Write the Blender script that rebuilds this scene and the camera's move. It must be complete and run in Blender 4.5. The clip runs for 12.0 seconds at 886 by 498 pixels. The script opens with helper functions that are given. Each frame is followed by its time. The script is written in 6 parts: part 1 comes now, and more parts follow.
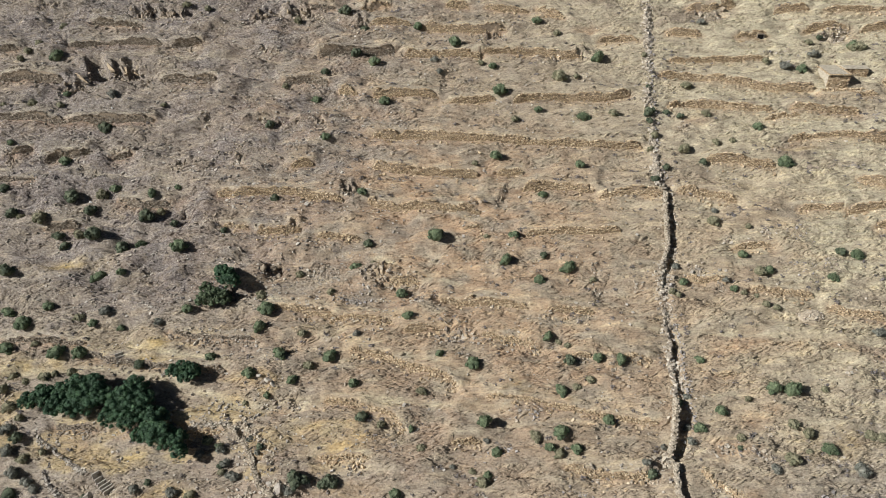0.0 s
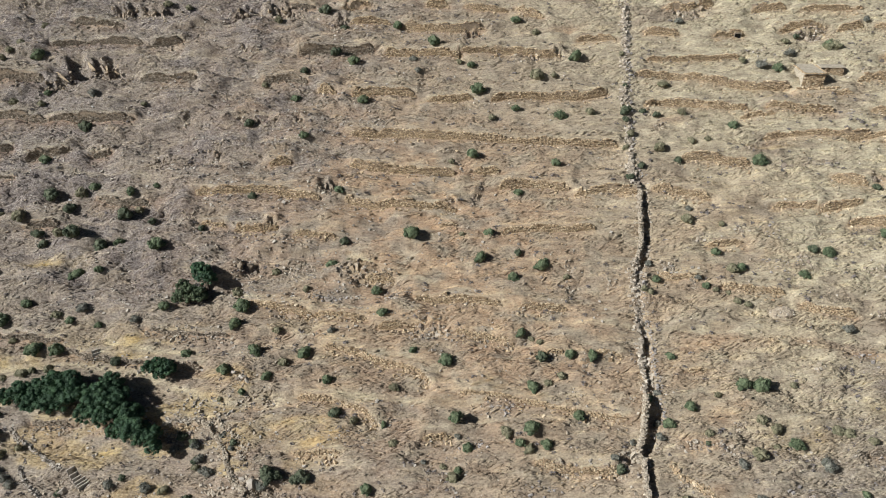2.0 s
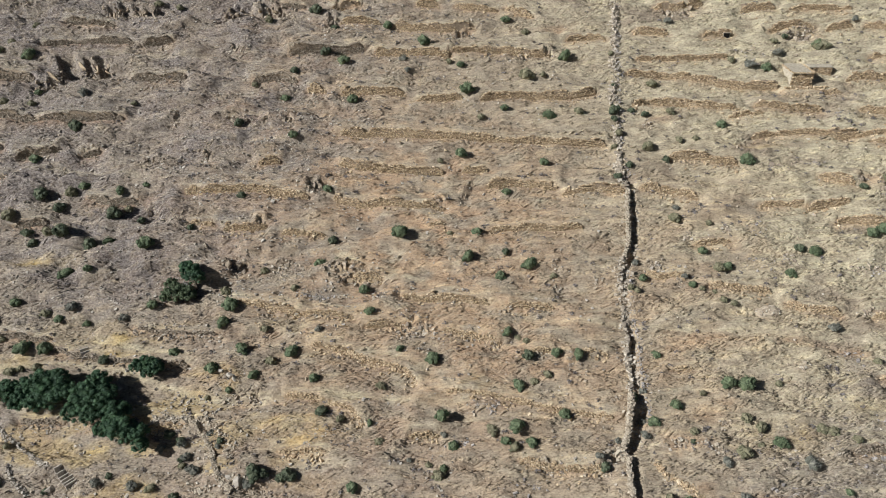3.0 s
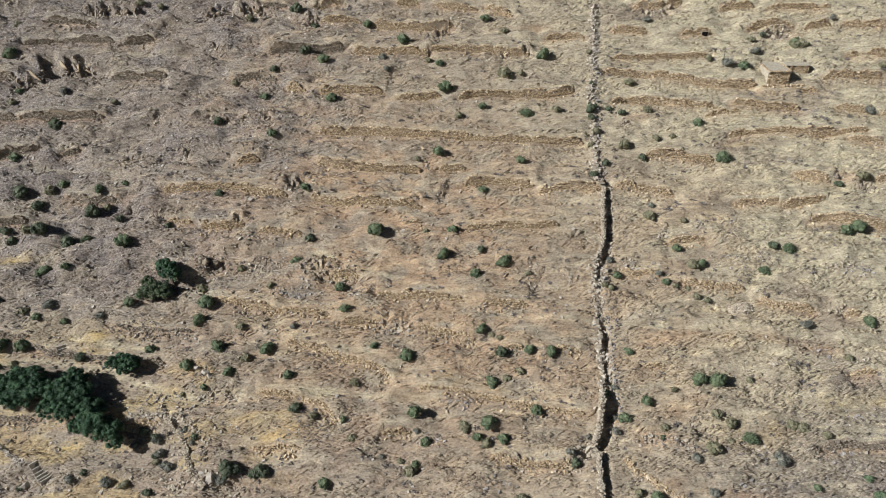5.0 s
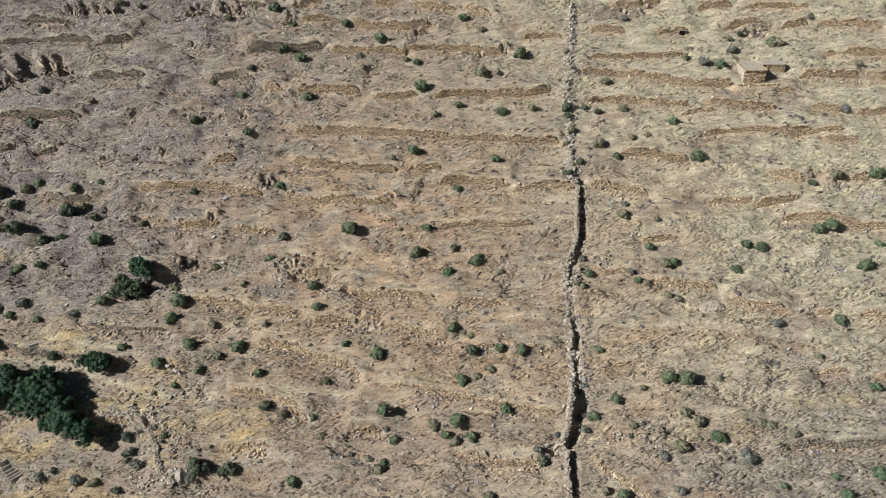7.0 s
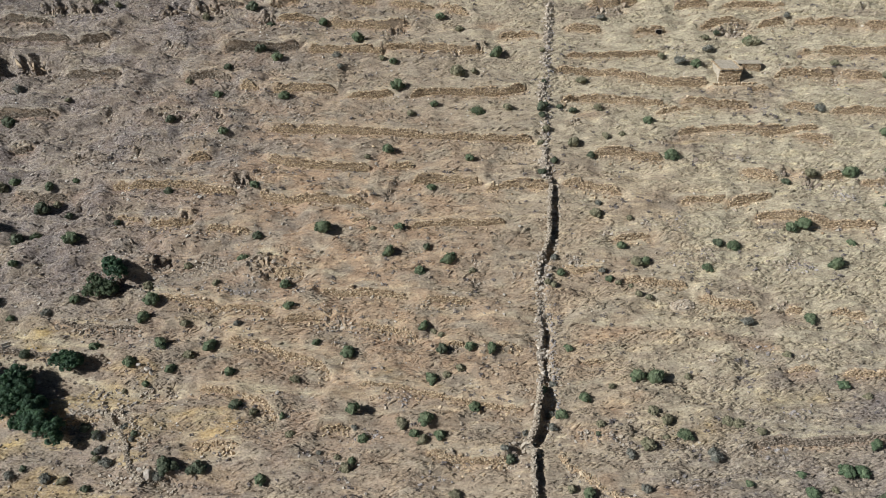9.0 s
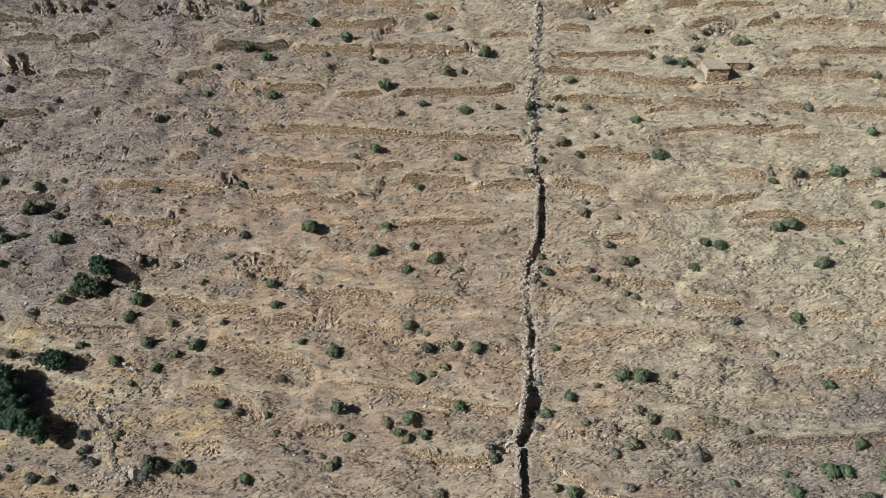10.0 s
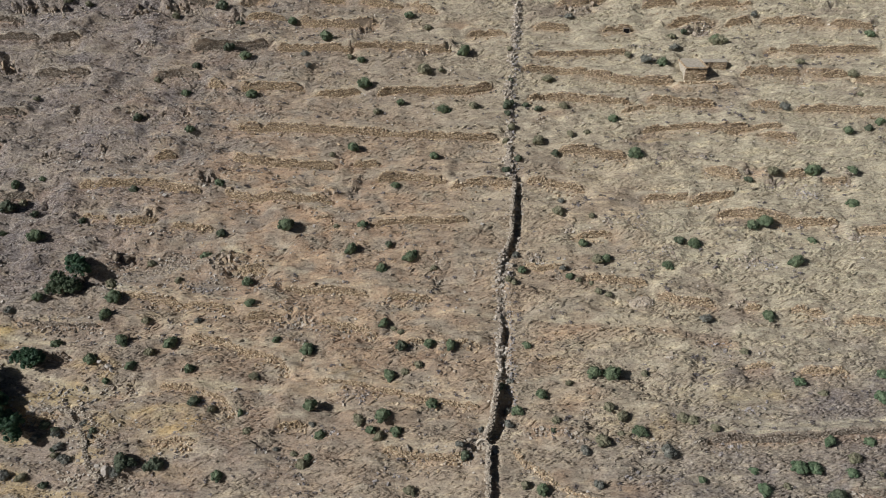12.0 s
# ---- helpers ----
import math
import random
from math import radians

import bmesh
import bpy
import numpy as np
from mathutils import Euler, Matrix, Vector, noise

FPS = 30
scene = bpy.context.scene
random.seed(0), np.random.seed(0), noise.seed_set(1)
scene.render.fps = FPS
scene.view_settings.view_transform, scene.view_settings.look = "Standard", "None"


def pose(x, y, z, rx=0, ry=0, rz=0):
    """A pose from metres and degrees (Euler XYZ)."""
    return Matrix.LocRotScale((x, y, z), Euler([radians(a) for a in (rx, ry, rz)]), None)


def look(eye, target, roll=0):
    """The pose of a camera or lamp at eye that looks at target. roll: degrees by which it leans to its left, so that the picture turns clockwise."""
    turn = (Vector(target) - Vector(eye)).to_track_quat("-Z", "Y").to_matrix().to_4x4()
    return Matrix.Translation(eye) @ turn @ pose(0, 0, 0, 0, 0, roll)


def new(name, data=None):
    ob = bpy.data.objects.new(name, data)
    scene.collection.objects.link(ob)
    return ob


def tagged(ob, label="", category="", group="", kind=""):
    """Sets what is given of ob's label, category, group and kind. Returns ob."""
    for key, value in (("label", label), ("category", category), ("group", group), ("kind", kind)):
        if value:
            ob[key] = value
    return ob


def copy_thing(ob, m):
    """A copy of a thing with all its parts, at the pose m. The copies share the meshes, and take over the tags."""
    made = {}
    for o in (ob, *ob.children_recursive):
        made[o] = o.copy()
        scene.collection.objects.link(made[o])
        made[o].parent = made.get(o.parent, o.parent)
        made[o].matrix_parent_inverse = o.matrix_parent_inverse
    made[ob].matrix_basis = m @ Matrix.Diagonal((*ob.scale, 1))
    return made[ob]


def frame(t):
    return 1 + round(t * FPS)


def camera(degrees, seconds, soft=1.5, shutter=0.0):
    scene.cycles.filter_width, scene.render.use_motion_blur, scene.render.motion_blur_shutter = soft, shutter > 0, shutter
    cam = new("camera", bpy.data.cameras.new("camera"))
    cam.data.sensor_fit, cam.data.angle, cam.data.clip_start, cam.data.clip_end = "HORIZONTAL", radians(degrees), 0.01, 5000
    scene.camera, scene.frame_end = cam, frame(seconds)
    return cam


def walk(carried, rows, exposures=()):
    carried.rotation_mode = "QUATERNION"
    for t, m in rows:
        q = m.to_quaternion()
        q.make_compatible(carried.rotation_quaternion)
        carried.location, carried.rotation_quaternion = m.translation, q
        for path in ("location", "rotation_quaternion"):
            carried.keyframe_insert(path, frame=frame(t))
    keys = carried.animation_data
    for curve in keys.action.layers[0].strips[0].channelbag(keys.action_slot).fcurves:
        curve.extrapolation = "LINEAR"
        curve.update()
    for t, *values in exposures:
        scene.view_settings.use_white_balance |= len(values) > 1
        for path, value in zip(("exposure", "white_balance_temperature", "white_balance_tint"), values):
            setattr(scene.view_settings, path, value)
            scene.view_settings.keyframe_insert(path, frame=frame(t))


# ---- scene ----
cam = camera(63.0, 12.0, soft=0.8)
EYE, TILT = 56.0, -32.3
ROWS = [
    (0.0, 0.0, 0.0, 0.0, 0.0, 0.0, 0.0),
    (0.5, 0.892, -0.189, -0.101, -0.008, 0.0, 0.0),
    (1.0, 1.838, -0.385, -0.172, -0.016, -0.008, 0.01),
    (1.5, 2.721, -0.574, -0.237, -0.024, -0.016, 0.01),
    (2.0, 3.641, -0.764, -0.304, -0.024, -0.032, 0.02),
    (2.5, 4.517, -0.916, -0.384, -0.032, -0.024, 0.01),
    (3.0, 5.451, -1.074, -0.49, -0.032, -0.016, 0.02),
    (5.0, 9.037, -1.61, -0.706, -0.056, -0.088, 0.06),
    (5.5, 9.973, -1.671, -0.775, -0.056, -0.08, 0.06),
    (6.0, 11.01, -1.685, -0.83, -0.064, -0.088, 0.05),
    (6.5, 12.015, -1.702, -0.899, -0.056, -0.08, 0.05),
    (7.0, 13.066, -1.739, -0.945, -0.056, -0.08, 0.06),
    (9.0, 17.197, -1.917, -1.058, -0.048, -0.12, 0.08),
    (9.5, 18.154, -1.955, -1.083, -0.064, -0.136, 0.09),
    (10.0, 19.187, -1.989, -1.132, -0.056, -0.128, 0.1),
    (10.5, 20.116, -2.049, -1.212, -0.056, -0.12, 0.09),
    (11.0, 21.047, -2.121, -1.263, -0.072, -0.12, 0.1),
    (11.5, 21.921, -2.204, -1.355, -0.072, -0.104, 0.1),
    (12.0, 22.837, -2.296, -1.449, -0.064, -0.096, 0.09),
]
walk(cam, [(t, pose(0, 0, EYE, TILT) @ pose(x, y, z, 90 + pitch, roll, yaw)) for t, x, y, z, yaw, pitch, roll in ROWS], [(0.0, 0.29, 6230, 10), (3.0, 0.25, 6120, 10), (5.0, 0.25, 6070, 10), (7.0, 0.22, 6060, 10), (9.0, 0.14, 6040, 11), (10.5, 0.06, 6030, 12), (12.0, -0.08, 6030, 13)])

# ---- sky and sun ----
SUN_HEIGHT, SUN_TURN = 33.5, 250.0
world = bpy.data.worlds.new("sky")
scene.world = world
world.use_nodes = True
wn = world.node_tree.nodes
sky = wn.new("ShaderNodeTexSky")
sky.sky_type, sky.sun_disc = "NISHITA", False
sky.sun_elevation, sky.sun_rotation = radians(SUN_HEIGHT), radians(SUN_TURN)
wn["Background"].inputs["Strength"].default_value = 0.022
world.node_tree.links.new(sky.outputs["Color"], wn["Background"].inputs["Color"])
sun_data = bpy.data.lights.new("sun", "SUN")
sun_data.energy, sun_data.angle, sun_data.color = 5.0, radians(0.53), (1.0, 0.98, 0.935)
sun = new("sun", sun_data)
towards = Vector((math.sin(radians(SUN_TURN)) * math.cos(radians(SUN_HEIGHT)), math.cos(radians(SUN_TURN)) * math.cos(radians(SUN_HEIGHT)), math.sin(radians(SUN_HEIGHT))))
sun.matrix_world = look(towards * 300, (0, 0, 0))

# ---- arithmetic ----
rng = np.random.default_rng(7)


def value_noise(x, y, seed=0):
    """Smooth noise from 0 to 1 over a unit lattice, which is turned so that its rows follow neither axis."""
    x, y = 0.8 * x - 0.6 * y, 0.6 * x + 0.8 * y
    table = np.random.default_rng(seed).random((256, 256))
    xi, yi = np.floor(x).astype(int), np.floor(y).astype(int)
    u, v = x - xi, y - yi
    u, v = u * u * (3 - 2 * u), v * v * (3 - 2 * v)
    a, b = table[xi & 255, yi & 255], table[(xi + 1) & 255, yi & 255]
    c, d = table[xi & 255, (yi + 1) & 255], table[(xi + 1) & 255, (yi + 1) & 255]
    return (a * (1 - u) + b * u) * (1 - v) + (c * (1 - u) + d * u) * v


def layered(x, y, seed=0, octaves=4):
    total, gain = 0.0, 0.5
    for i in range(octaves):
        total = total + gain * value_noise(x * 2 ** i, y * 2 ** i, seed + i)
        gain *= 0.5
    return total / (1 - 0.5 ** octaves)


def rise(a, b, x):
    u = np.clip((x - a) / (b - a), 0, 1)
    return u * u * (3 - 2 * u)


def nearest(line, x, y):
    """For points x, y: the signed distance to a line (positive on its left), the place along it and how far past its ends."""
    best = np.full(x.shape, 1e9)
    side, along, past = np.zeros(x.shape), np.zeros(x.shape), np.zeros(x.shape)
    run, last = 0.0, len(line) - 2
    for i, (p, q) in enumerate(zip(line, line[1:])):
        dx, dy = q[0] - p[0], q[1] - p[1]
        length = math.hypot(dx, dy)
        s = ((x - p[0]) * dx + (y - p[1]) * dy) / length
        off = ((y - p[1]) * dx - (x - p[0]) * dy) / length
        sc = np.clip(s, 0, length)
        d = np.hypot(s - sc, off)
        closer = d < best
        best = np.where(closer, d, best)
        side = np.where(closer, off, side)
        along = np.where(closer, run + sc, along)
        over = np.zeros(x.shape)
        if i == 0:
            over = np.maximum(over, -s)
        if i == last:
            over = np.maximum(over, s - length)
        past = np.where(closer, over, past)
        run += length
    return side, best, along, past


# ---- meshes ----
def mesh_of(name, verts, faces, material, smooth=False):
    """A mesh from arrays: verts N x 3, faces M x 3 or M x 4."""
    verts, faces = np.asarray(verts, np.float32), np.asarray(faces, np.int32)
    me = bpy.data.meshes.new(name)
    me.vertices.add(len(verts))
    me.vertices.foreach_set("co", verts.ravel())
    k = faces.shape[1]
    me.loops.add(faces.size)
    me.loops.foreach_set("vertex_index", faces.ravel())
    me.polygons.add(len(faces))
    me.polygons.foreach_set("loop_start", np.arange(0, faces.size, k, dtype=np.int32))
    me.polygons.foreach_set("use_smooth", np.full(len(faces), smooth))
    me.materials.append(material)
    me.update(calc_edges=True)
    return me


def part(name, me, parent, label="", kind=""):
    ob = new(name, me)
    ob.parent = parent
    return tagged(ob, label, kind=kind)


BOX = np.array([(x, y, z) for z in (-1, 1) for y in (-1, 1) for x in (-1, 1)], float)
BOX_FACES = np.array([(0, 2, 3, 1), (4, 5, 7, 6), (0, 1, 5, 4), (2, 6, 7, 3), (0, 4, 6, 2), (1, 3, 7, 5)])


def blocks(centre, along, across, up, half, rough=0.22):
    """Rough stones: N uneven six-sided blocks."""
    n = len(centre)
    corner = BOX[None] * (1 + rough * (rng.random((n, 8, 3)) - 0.5) * 2)
    corner = corner * (1 - 0.12 * np.abs(np.roll(BOX, 1, 1))[None] * rng.random((n, 1, 3)))
    corner = corner * half[:, None, :]
    verts = centre[:, None] + corner[..., :1] * along[:, None] + corner[..., 1:2] * across[:, None] + corner[..., 2:] * up[:, None]
    faces = BOX_FACES[None] + 8 * np.arange(n)[:, None, None]
    return verts.reshape(-1, 3), faces.reshape(-1, 4)


def joined(pieces):
    verts, faces, base = [], [], 0
    for v, f in pieces:
        verts.append(v), faces.append(f + base)
        base += len(v)
    return np.concatenate(verts), np.concatenate(faces)


# ---- materials ----
def shader(name, roughness=0.9, specular=0.25):
    m = bpy.data.materials.new(name)
    m.use_nodes = True
    n = m.node_tree.nodes
    p = n["Principled BSDF"]
    p.inputs["Roughness"].default_value = roughness
    p.inputs["Specular IOR Level"].default_value = specular
    return m, n, m.node_tree.links, p


def grain(n, links, scale, detail=4.0, stretch=(1, 1, 1), rough=0.6):
    """A noise in metres, scale per metre."""
    geo = n.new("ShaderNodeNewGeometry")
    mapping = n.new("ShaderNodeMapping")
    mapping.inputs["Scale"].default_value = stretch
    tex = n.new("ShaderNodeTexNoise")
    tex.inputs["Scale"].default_value, tex.inputs["Detail"].default_value = scale, detail
    tex.inputs["Roughness"].default_value = rough
    links.new(geo.outputs["Position"], mapping.inputs["Vector"])
    links.new(mapping.outputs["Vector"], tex.inputs["Vector"])
    return tex.outputs["Fac"]


def ramp(n, links, fac, stops):
    r = n.new("ShaderNodeValToRGB")
    e = r.color_ramp.elements
    while len(e) < len(stops):
        e.new(0.5)
    for el, (at, colour) in zip(e, stops):
        el.position, el.color = at, (*colour, 1)
    links.new(fac, r.inputs["Fac"])
    return r.outputs["Color"]


def mixed(n, links, fac, a, b, mode="MIX"):
    m = n.new("ShaderNodeMix")
    m.data_type, m.blend_type = "RGBA", mode
    for socket, value in ((m.inputs[0], fac), (m.inputs[6], a), (m.inputs[7], b)):
        if isinstance(value, (int, float)):
            socket.default_value = value
        elif isinstance(value, tuple):
            socket.default_value = (*value, 1)
        else:
            links.new(value, socket)
    return m.outputs[2]


def bump(n, links, p, height, strength, distance):
    b = n.new("ShaderNodeBump")
    b.inputs["Strength"].default_value, b.inputs["Distance"].default_value = strength, distance
    links.new(height, b.inputs["Height"])
    links.new(b.outputs["Normal"], p.inputs["Normal"])


def make_ground():
    m, n, links, p = shader("dry_hillside", 0.95, 0.1)
    coarse = grain(n, links, 0.16, 5, (0.7, 1.3, 1))
    middle = grain(n, links, 1.3, 6, (0.4, 1.5, 1), 0.65)
    fine = grain(n, links, 3.4, 5, (0.8, 1.3, 1), 0.72)
    base = ramp(n, links, coarse, [(0.3, (0.285, 0.238, 0.183)), (0.5, (0.342, 0.29, 0.22)), (0.7, (0.384, 0.332, 0.248))])
    marks = n.new("ShaderNodeVertexColor")
    marks.layer_name = "soil"
    split = n.new("ShaderNodeSeparateColor")
    links.new(marks.outputs["Color"], split.inputs["Color"])
    broken = grain(n, links, 1.7, 5, (0.6, 1.2, 1), 0.7)

    def worn(share, low, high):
        """A soil's share, broken up so that it has no clean edge."""
        lot = n.new("ShaderNodeMapRange")
        lot.inputs["From Min"].default_value, lot.inputs["From Max"].default_value = 0.36, 0.62
        lot.inputs["To Min"].default_value, lot.inputs["To Max"].default_value = low, high
        links.new(broken, lot.inputs["Value"])
        product = n.new("ShaderNodeMath")
        product.operation, product.use_clamp = "MULTIPLY", True
        links.new(share, product.inputs[0]), links.new(lot.outputs["Result"], product.inputs[1])
        return product.outputs[0]

    stony = ramp(n, links, fine, [(0.36, (0.142, 0.125, 0.117)), (0.50, (0.214, 0.189, 0.174)), (0.62, (0.306, 0.273, 0.25))])
    base = mixed(n, links, worn(split.outputs["Blue"], 1.35, 0.75), base, stony)
    base = mixed(n, links, worn(split.outputs["Red"], 0.65, 1.25), base, (0.47, 0.422, 0.305))
    base = mixed(n, links, worn(marks.outputs["Alpha"], 0.7, 1.3), base, (0.47, 0.355, 0.155))
    base = mixed(n, links, worn(split.outputs["Green"], 0.65, 1.25), base, (0.42, 0.288, 0.182))
    # browner at tufts: partly grass litter, partly their shade put into the colour
    tufts = n.new("ShaderNodeVertexColor")
    tufts.layer_name = "growth"
    base = mixed(n, links, tufts.outputs["Alpha"], base, (0.27, 0.222, 0.165))
    patch = ramp(n, links, middle, [(0.34, (0.78, 0.75, 0.74)), (0.47, (1.0, 0.98, 0.96)), (0.64, (1.16, 1.15, 1.12))])
    base = mixed(n, links, 1.0, base, patch, "MULTIPLY")
    # bleached straw and trodden lines that follow the contour
    lines = grain(n, links, 1.0, 4, (0.24, 1.3, 0.4), 0.62)
    bleached = ramp(n, links, lines, [(0.36, (0.88, 0.86, 0.84)), (0.5, (1.0, 1.0, 1.0)), (0.58, (1.07, 1.07, 1.04)), (0.68, (1.3, 1.28, 1.2))])
    base = mixed(n, links, 1.0, base, bleached, "MULTIPLY")
    speck = ramp(n, links, fine, [(0.36, (0.42, 0.38, 0.36)), (0.46, (0.92, 0.92, 0.92)), (0.56, (1.06, 1.06, 1.06)), (0.66, (1.5, 1.5, 1.46))])
    base = mixed(n, links, 0.75, base, speck, "MULTIPLY")
    links.new(base, p.inputs["Base Color"])
    both = n.new("ShaderNodeMath")
    both.operation = "ADD"
    links.new(middle, both.inputs[0]), links.new(fine, both.inputs[1])
    bump(n, links, p, both.outputs[0], 0.9, 0.2)
    return m


def make_island(name, colours, roughness=0.9, scale=8.0, depth=0.04, clumps=0.0):
    """A material whose tone varies from piece to piece and across each one."""
    m, n, links, p = shader(name, roughness, 0.2)
    geo = n.new("ShaderNodeNewGeometry")
    tone = ramp(n, links, geo.outputs["Random Per Island"], [(i / (len(colours) - 1), c) for i, c in enumerate(colours)])
    fine = grain(n, links, scale, 5)
    tone = mixed(n, links, 0.8, tone, ramp(n, links, fine, [(0.3, (0.6, 0.6, 0.6)), (0.7, (1.3, 1.3, 1.3))]), "MULTIPLY")
    if clumps:
        wide = grain(n, links, clumps, 2)
        tone = mixed(n, links, 1.0, tone, ramp(n, links, wide, [(0.36, (0.7, 0.72, 0.74)), (0.5, (1.0, 1.0, 1.0)), (0.66, (1.45, 1.4, 1.25))]), "MULTIPLY")
    links.new(tone, p.inputs["Base Color"])
    if depth:
        bump(n, links, p, fine, 0.7, depth)
    return m


M_GROUND = make_ground()
M_STONE = make_island("terrace_stone", [(0.22, 0.16, 0.1), (0.47, 0.355, 0.22), (0.62, 0.488, 0.32), (0.34, 0.243, 0.147), (0.74, 0.612, 0.43)])
M_DULL = make_island("dull_stone", [(0.13, 0.106, 0.083), (0.28, 0.232, 0.175), (0.38, 0.32, 0.245), (0.20, 0.16, 0.118), (0.50, 0.43, 0.34)])
M_GREY = make_island("grey_stone", [(0.22, 0.182, 0.136), (0.43, 0.366, 0.278), (0.56, 0.485, 0.375), (0.31, 0.258, 0.194), (0.68, 0.60, 0.475)])
M_ROCK = make_island("schist_rock", [(0.14, 0.118, 0.098), (0.28, 0.226, 0.168), (0.19, 0.162, 0.134), (0.35, 0.282, 0.205), (0.42, 0.355, 0.27)], scale=4.0, depth=0.2)
M_OCHRE = make_island("ochre_rock", [(0.40, 0.315, 0.21), (0.36, 0.275, 0.18)], scale=3.0, depth=0.1)
M_RUBBLE = make_island("wall_rubble", [(0.22, 0.187, 0.147), (0.41, 0.352, 0.275), (0.53, 0.463, 0.37), (0.31, 0.262, 0.202), (0.66, 0.592, 0.49)])
M_SCREE = make_island("pale_scree", [(0.22, 0.19, 0.155), (0.40, 0.355, 0.295), (0.54, 0.49, 0.42), (0.30, 0.26, 0.21)])
M_FLINT = make_island("blue_grey_scree", [(0.22, 0.197, 0.178), (0.37, 0.335, 0.305), (0.47, 0.43, 0.395), (0.29, 0.262, 0.238)])
M_EARTH = make_island("packed_earth", [(0.26, 0.20, 0.14), (0.31, 0.245, 0.172)], scale=4.0, depth=0.06)
M_CUSHION = make_island("grey_cushion", [(0.15, 0.133, 0.125), (0.225, 0.20, 0.188), (0.185, 0.165, 0.155), (0.275, 0.245, 0.225)], 0.9, 5.0, 0.0)
M_PEBBLE = make_island("loose_stone", [(0.26, 0.215, 0.165), (0.38, 0.315, 0.235), (0.46, 0.39, 0.30), (0.32, 0.26, 0.19), (0.58, 0.52, 0.43)])
LEAVES = {
    "green": make_island("shrub_leaf", [(0.07, 0.096, 0.053), (0.115, 0.151, 0.082), (0.091, 0.122, 0.067), (0.166, 0.2, 0.112)], 0.7, 3.0, 0.0),
    "fresh": make_island("fresh_leaf", [(0.066, 0.100, 0.055), (0.108, 0.155, 0.082), (0.086, 0.125, 0.068), (0.150, 0.195, 0.108)], 0.7, 3.0, 0.0),
    "olive": make_island("olive_leaf", [(0.127, 0.127, 0.077), (0.207, 0.198, 0.121), (0.161, 0.159, 0.097), (0.265, 0.241, 0.155)], 0.8, 3.0, 0.0),
    "dark": make_island("dark_leaf", [(0.056, 0.072, 0.046), (0.092, 0.112, 0.068), (0.072, 0.090, 0.056), (0.124, 0.140, 0.086)], 0.7, 3.0, 0.0),
    "silver": make_island("silver_leaf", [(0.13, 0.135, 0.105), (0.20, 0.20, 0.165), (0.16, 0.165, 0.14), (0.25, 0.24, 0.195)], 0.8, 3.0, 0.0),
    "tree": make_island("tree_leaf", [(0.042, 0.082, 0.047), (0.067, 0.125, 0.068), (0.055, 0.104, 0.057), (0.092, 0.155, 0.081)], 0.6, 2.0, 0.0, 1.3),
}
M_BARK = make_island("bark", [(0.13, 0.10, 0.075), (0.18, 0.145, 0.11)], scale=6.0)
# near-black colour that stands in for shade between stair treads
M_RISER_SHADE = make_island("riser_shade_paint", [(0.022, 0.023, 0.023), (0.035, 0.035, 0.034)], scale=5.0)

# ---- plan of the hillside: terrace lines run with the hill on their left ----
TERRACES = []


def terrace(height, *line):
    TERRACES.append((height, line))


terrace(0.86, (-64.2, 134.4), (-55.2, 133.9))
terrace(0.85, (-67.2, 130.0), (-64.7, 130.3), (-59.6, 130.5), (-50.7, 129.8))
terrace(1.19, (-48.8, 129.2), (-43.6, 130.0))
terrace(0.77, (-79.8, 129.2), (-76.8, 129.5))
terrace(1.18, (-78.1, 123.9), (-72.5, 123.9), (-66.9, 123.4))
terrace(1.33, (-49.3, 122.8), (-44.7, 122.5), (-39.7, 122.3))
terrace(1.33, (-78.9, 117.2), (-75.9, 116.8), (-69.8, 116.4), (-63.7, 115.5), (-55.9, 115.4), (-49.1, 115.3))
terrace(0.86, (-24.5, 137.1), (-20.2, 136.7))
terrace(1.03, (-15.0, 136.5), (-9.8, 137.1))
terrace(1.02, (-13.2, 132.9), (-9.6, 132.8), (-5.8, 132.6))
terrace(1.35, (-3.5, 131.9), (0.6, 131.3), (6.7, 130.7), (11.1, 130.9))
terrace(1.67, (-21.9, 126.9), (-17.4, 127.4), (-12.4, 127.4), (-8.7, 127.6))
terrace(1.50, (-6.6, 126.8), (-2.4, 126.4), (6.5, 125.5))
terrace(1.16, (7.0, 125.9), (11.0, 126.2), (16.5, 125.9), (20.4, 125.4), (24.3, 124.9))
terrace(1.16, (-27.8, 121.6), (-22.9, 121.8), (-19.9, 121.0))
terrace(1.48, (-17.8, 119.4), (-14.7, 118.9))
terrace(1.23, (-11.9, 118.3), (-6.1, 118.1), (-0.9, 117.6))
terrace(0.94, (0.6, 136.5), (4.8, 136.3))
terrace(0.85, (7.9, 135.9), (15.5, 134.6))
terrace(0.85, (17.1, 134.9), (22.0, 132.8))
terrace(0.83, (27.6, 128.0), (31.6, 128.2), (34.5, 127.5))
terrace(0.81, (1.5, 116.4), (5.3, 116.3), (8.7, 116.5))
terrace(1.30, (11.8, 116.0), (13.9, 116.6), (20.5, 116.6), (28.1, 116.2), (31.2, 116.8))
terrace(1.01, (44.1, 134.3), (48.6, 133.9), (52.8, 134.6))
terrace(0.84, (59.5, 132.7), (65.5, 132.8))
terrace(0.67, (67.9, 132.3), (72.3, 132.1), (79.1, 132.0))
terrace(0.83, (39.7, 129.1), (45.6, 128.5))
terrace(0.99, (51.6, 127.7), (54.4, 128.1), (57.1, 128.0))
terrace(1.32, (63.4, 128.4), (66.5, 129.0), (71.9, 129.0))
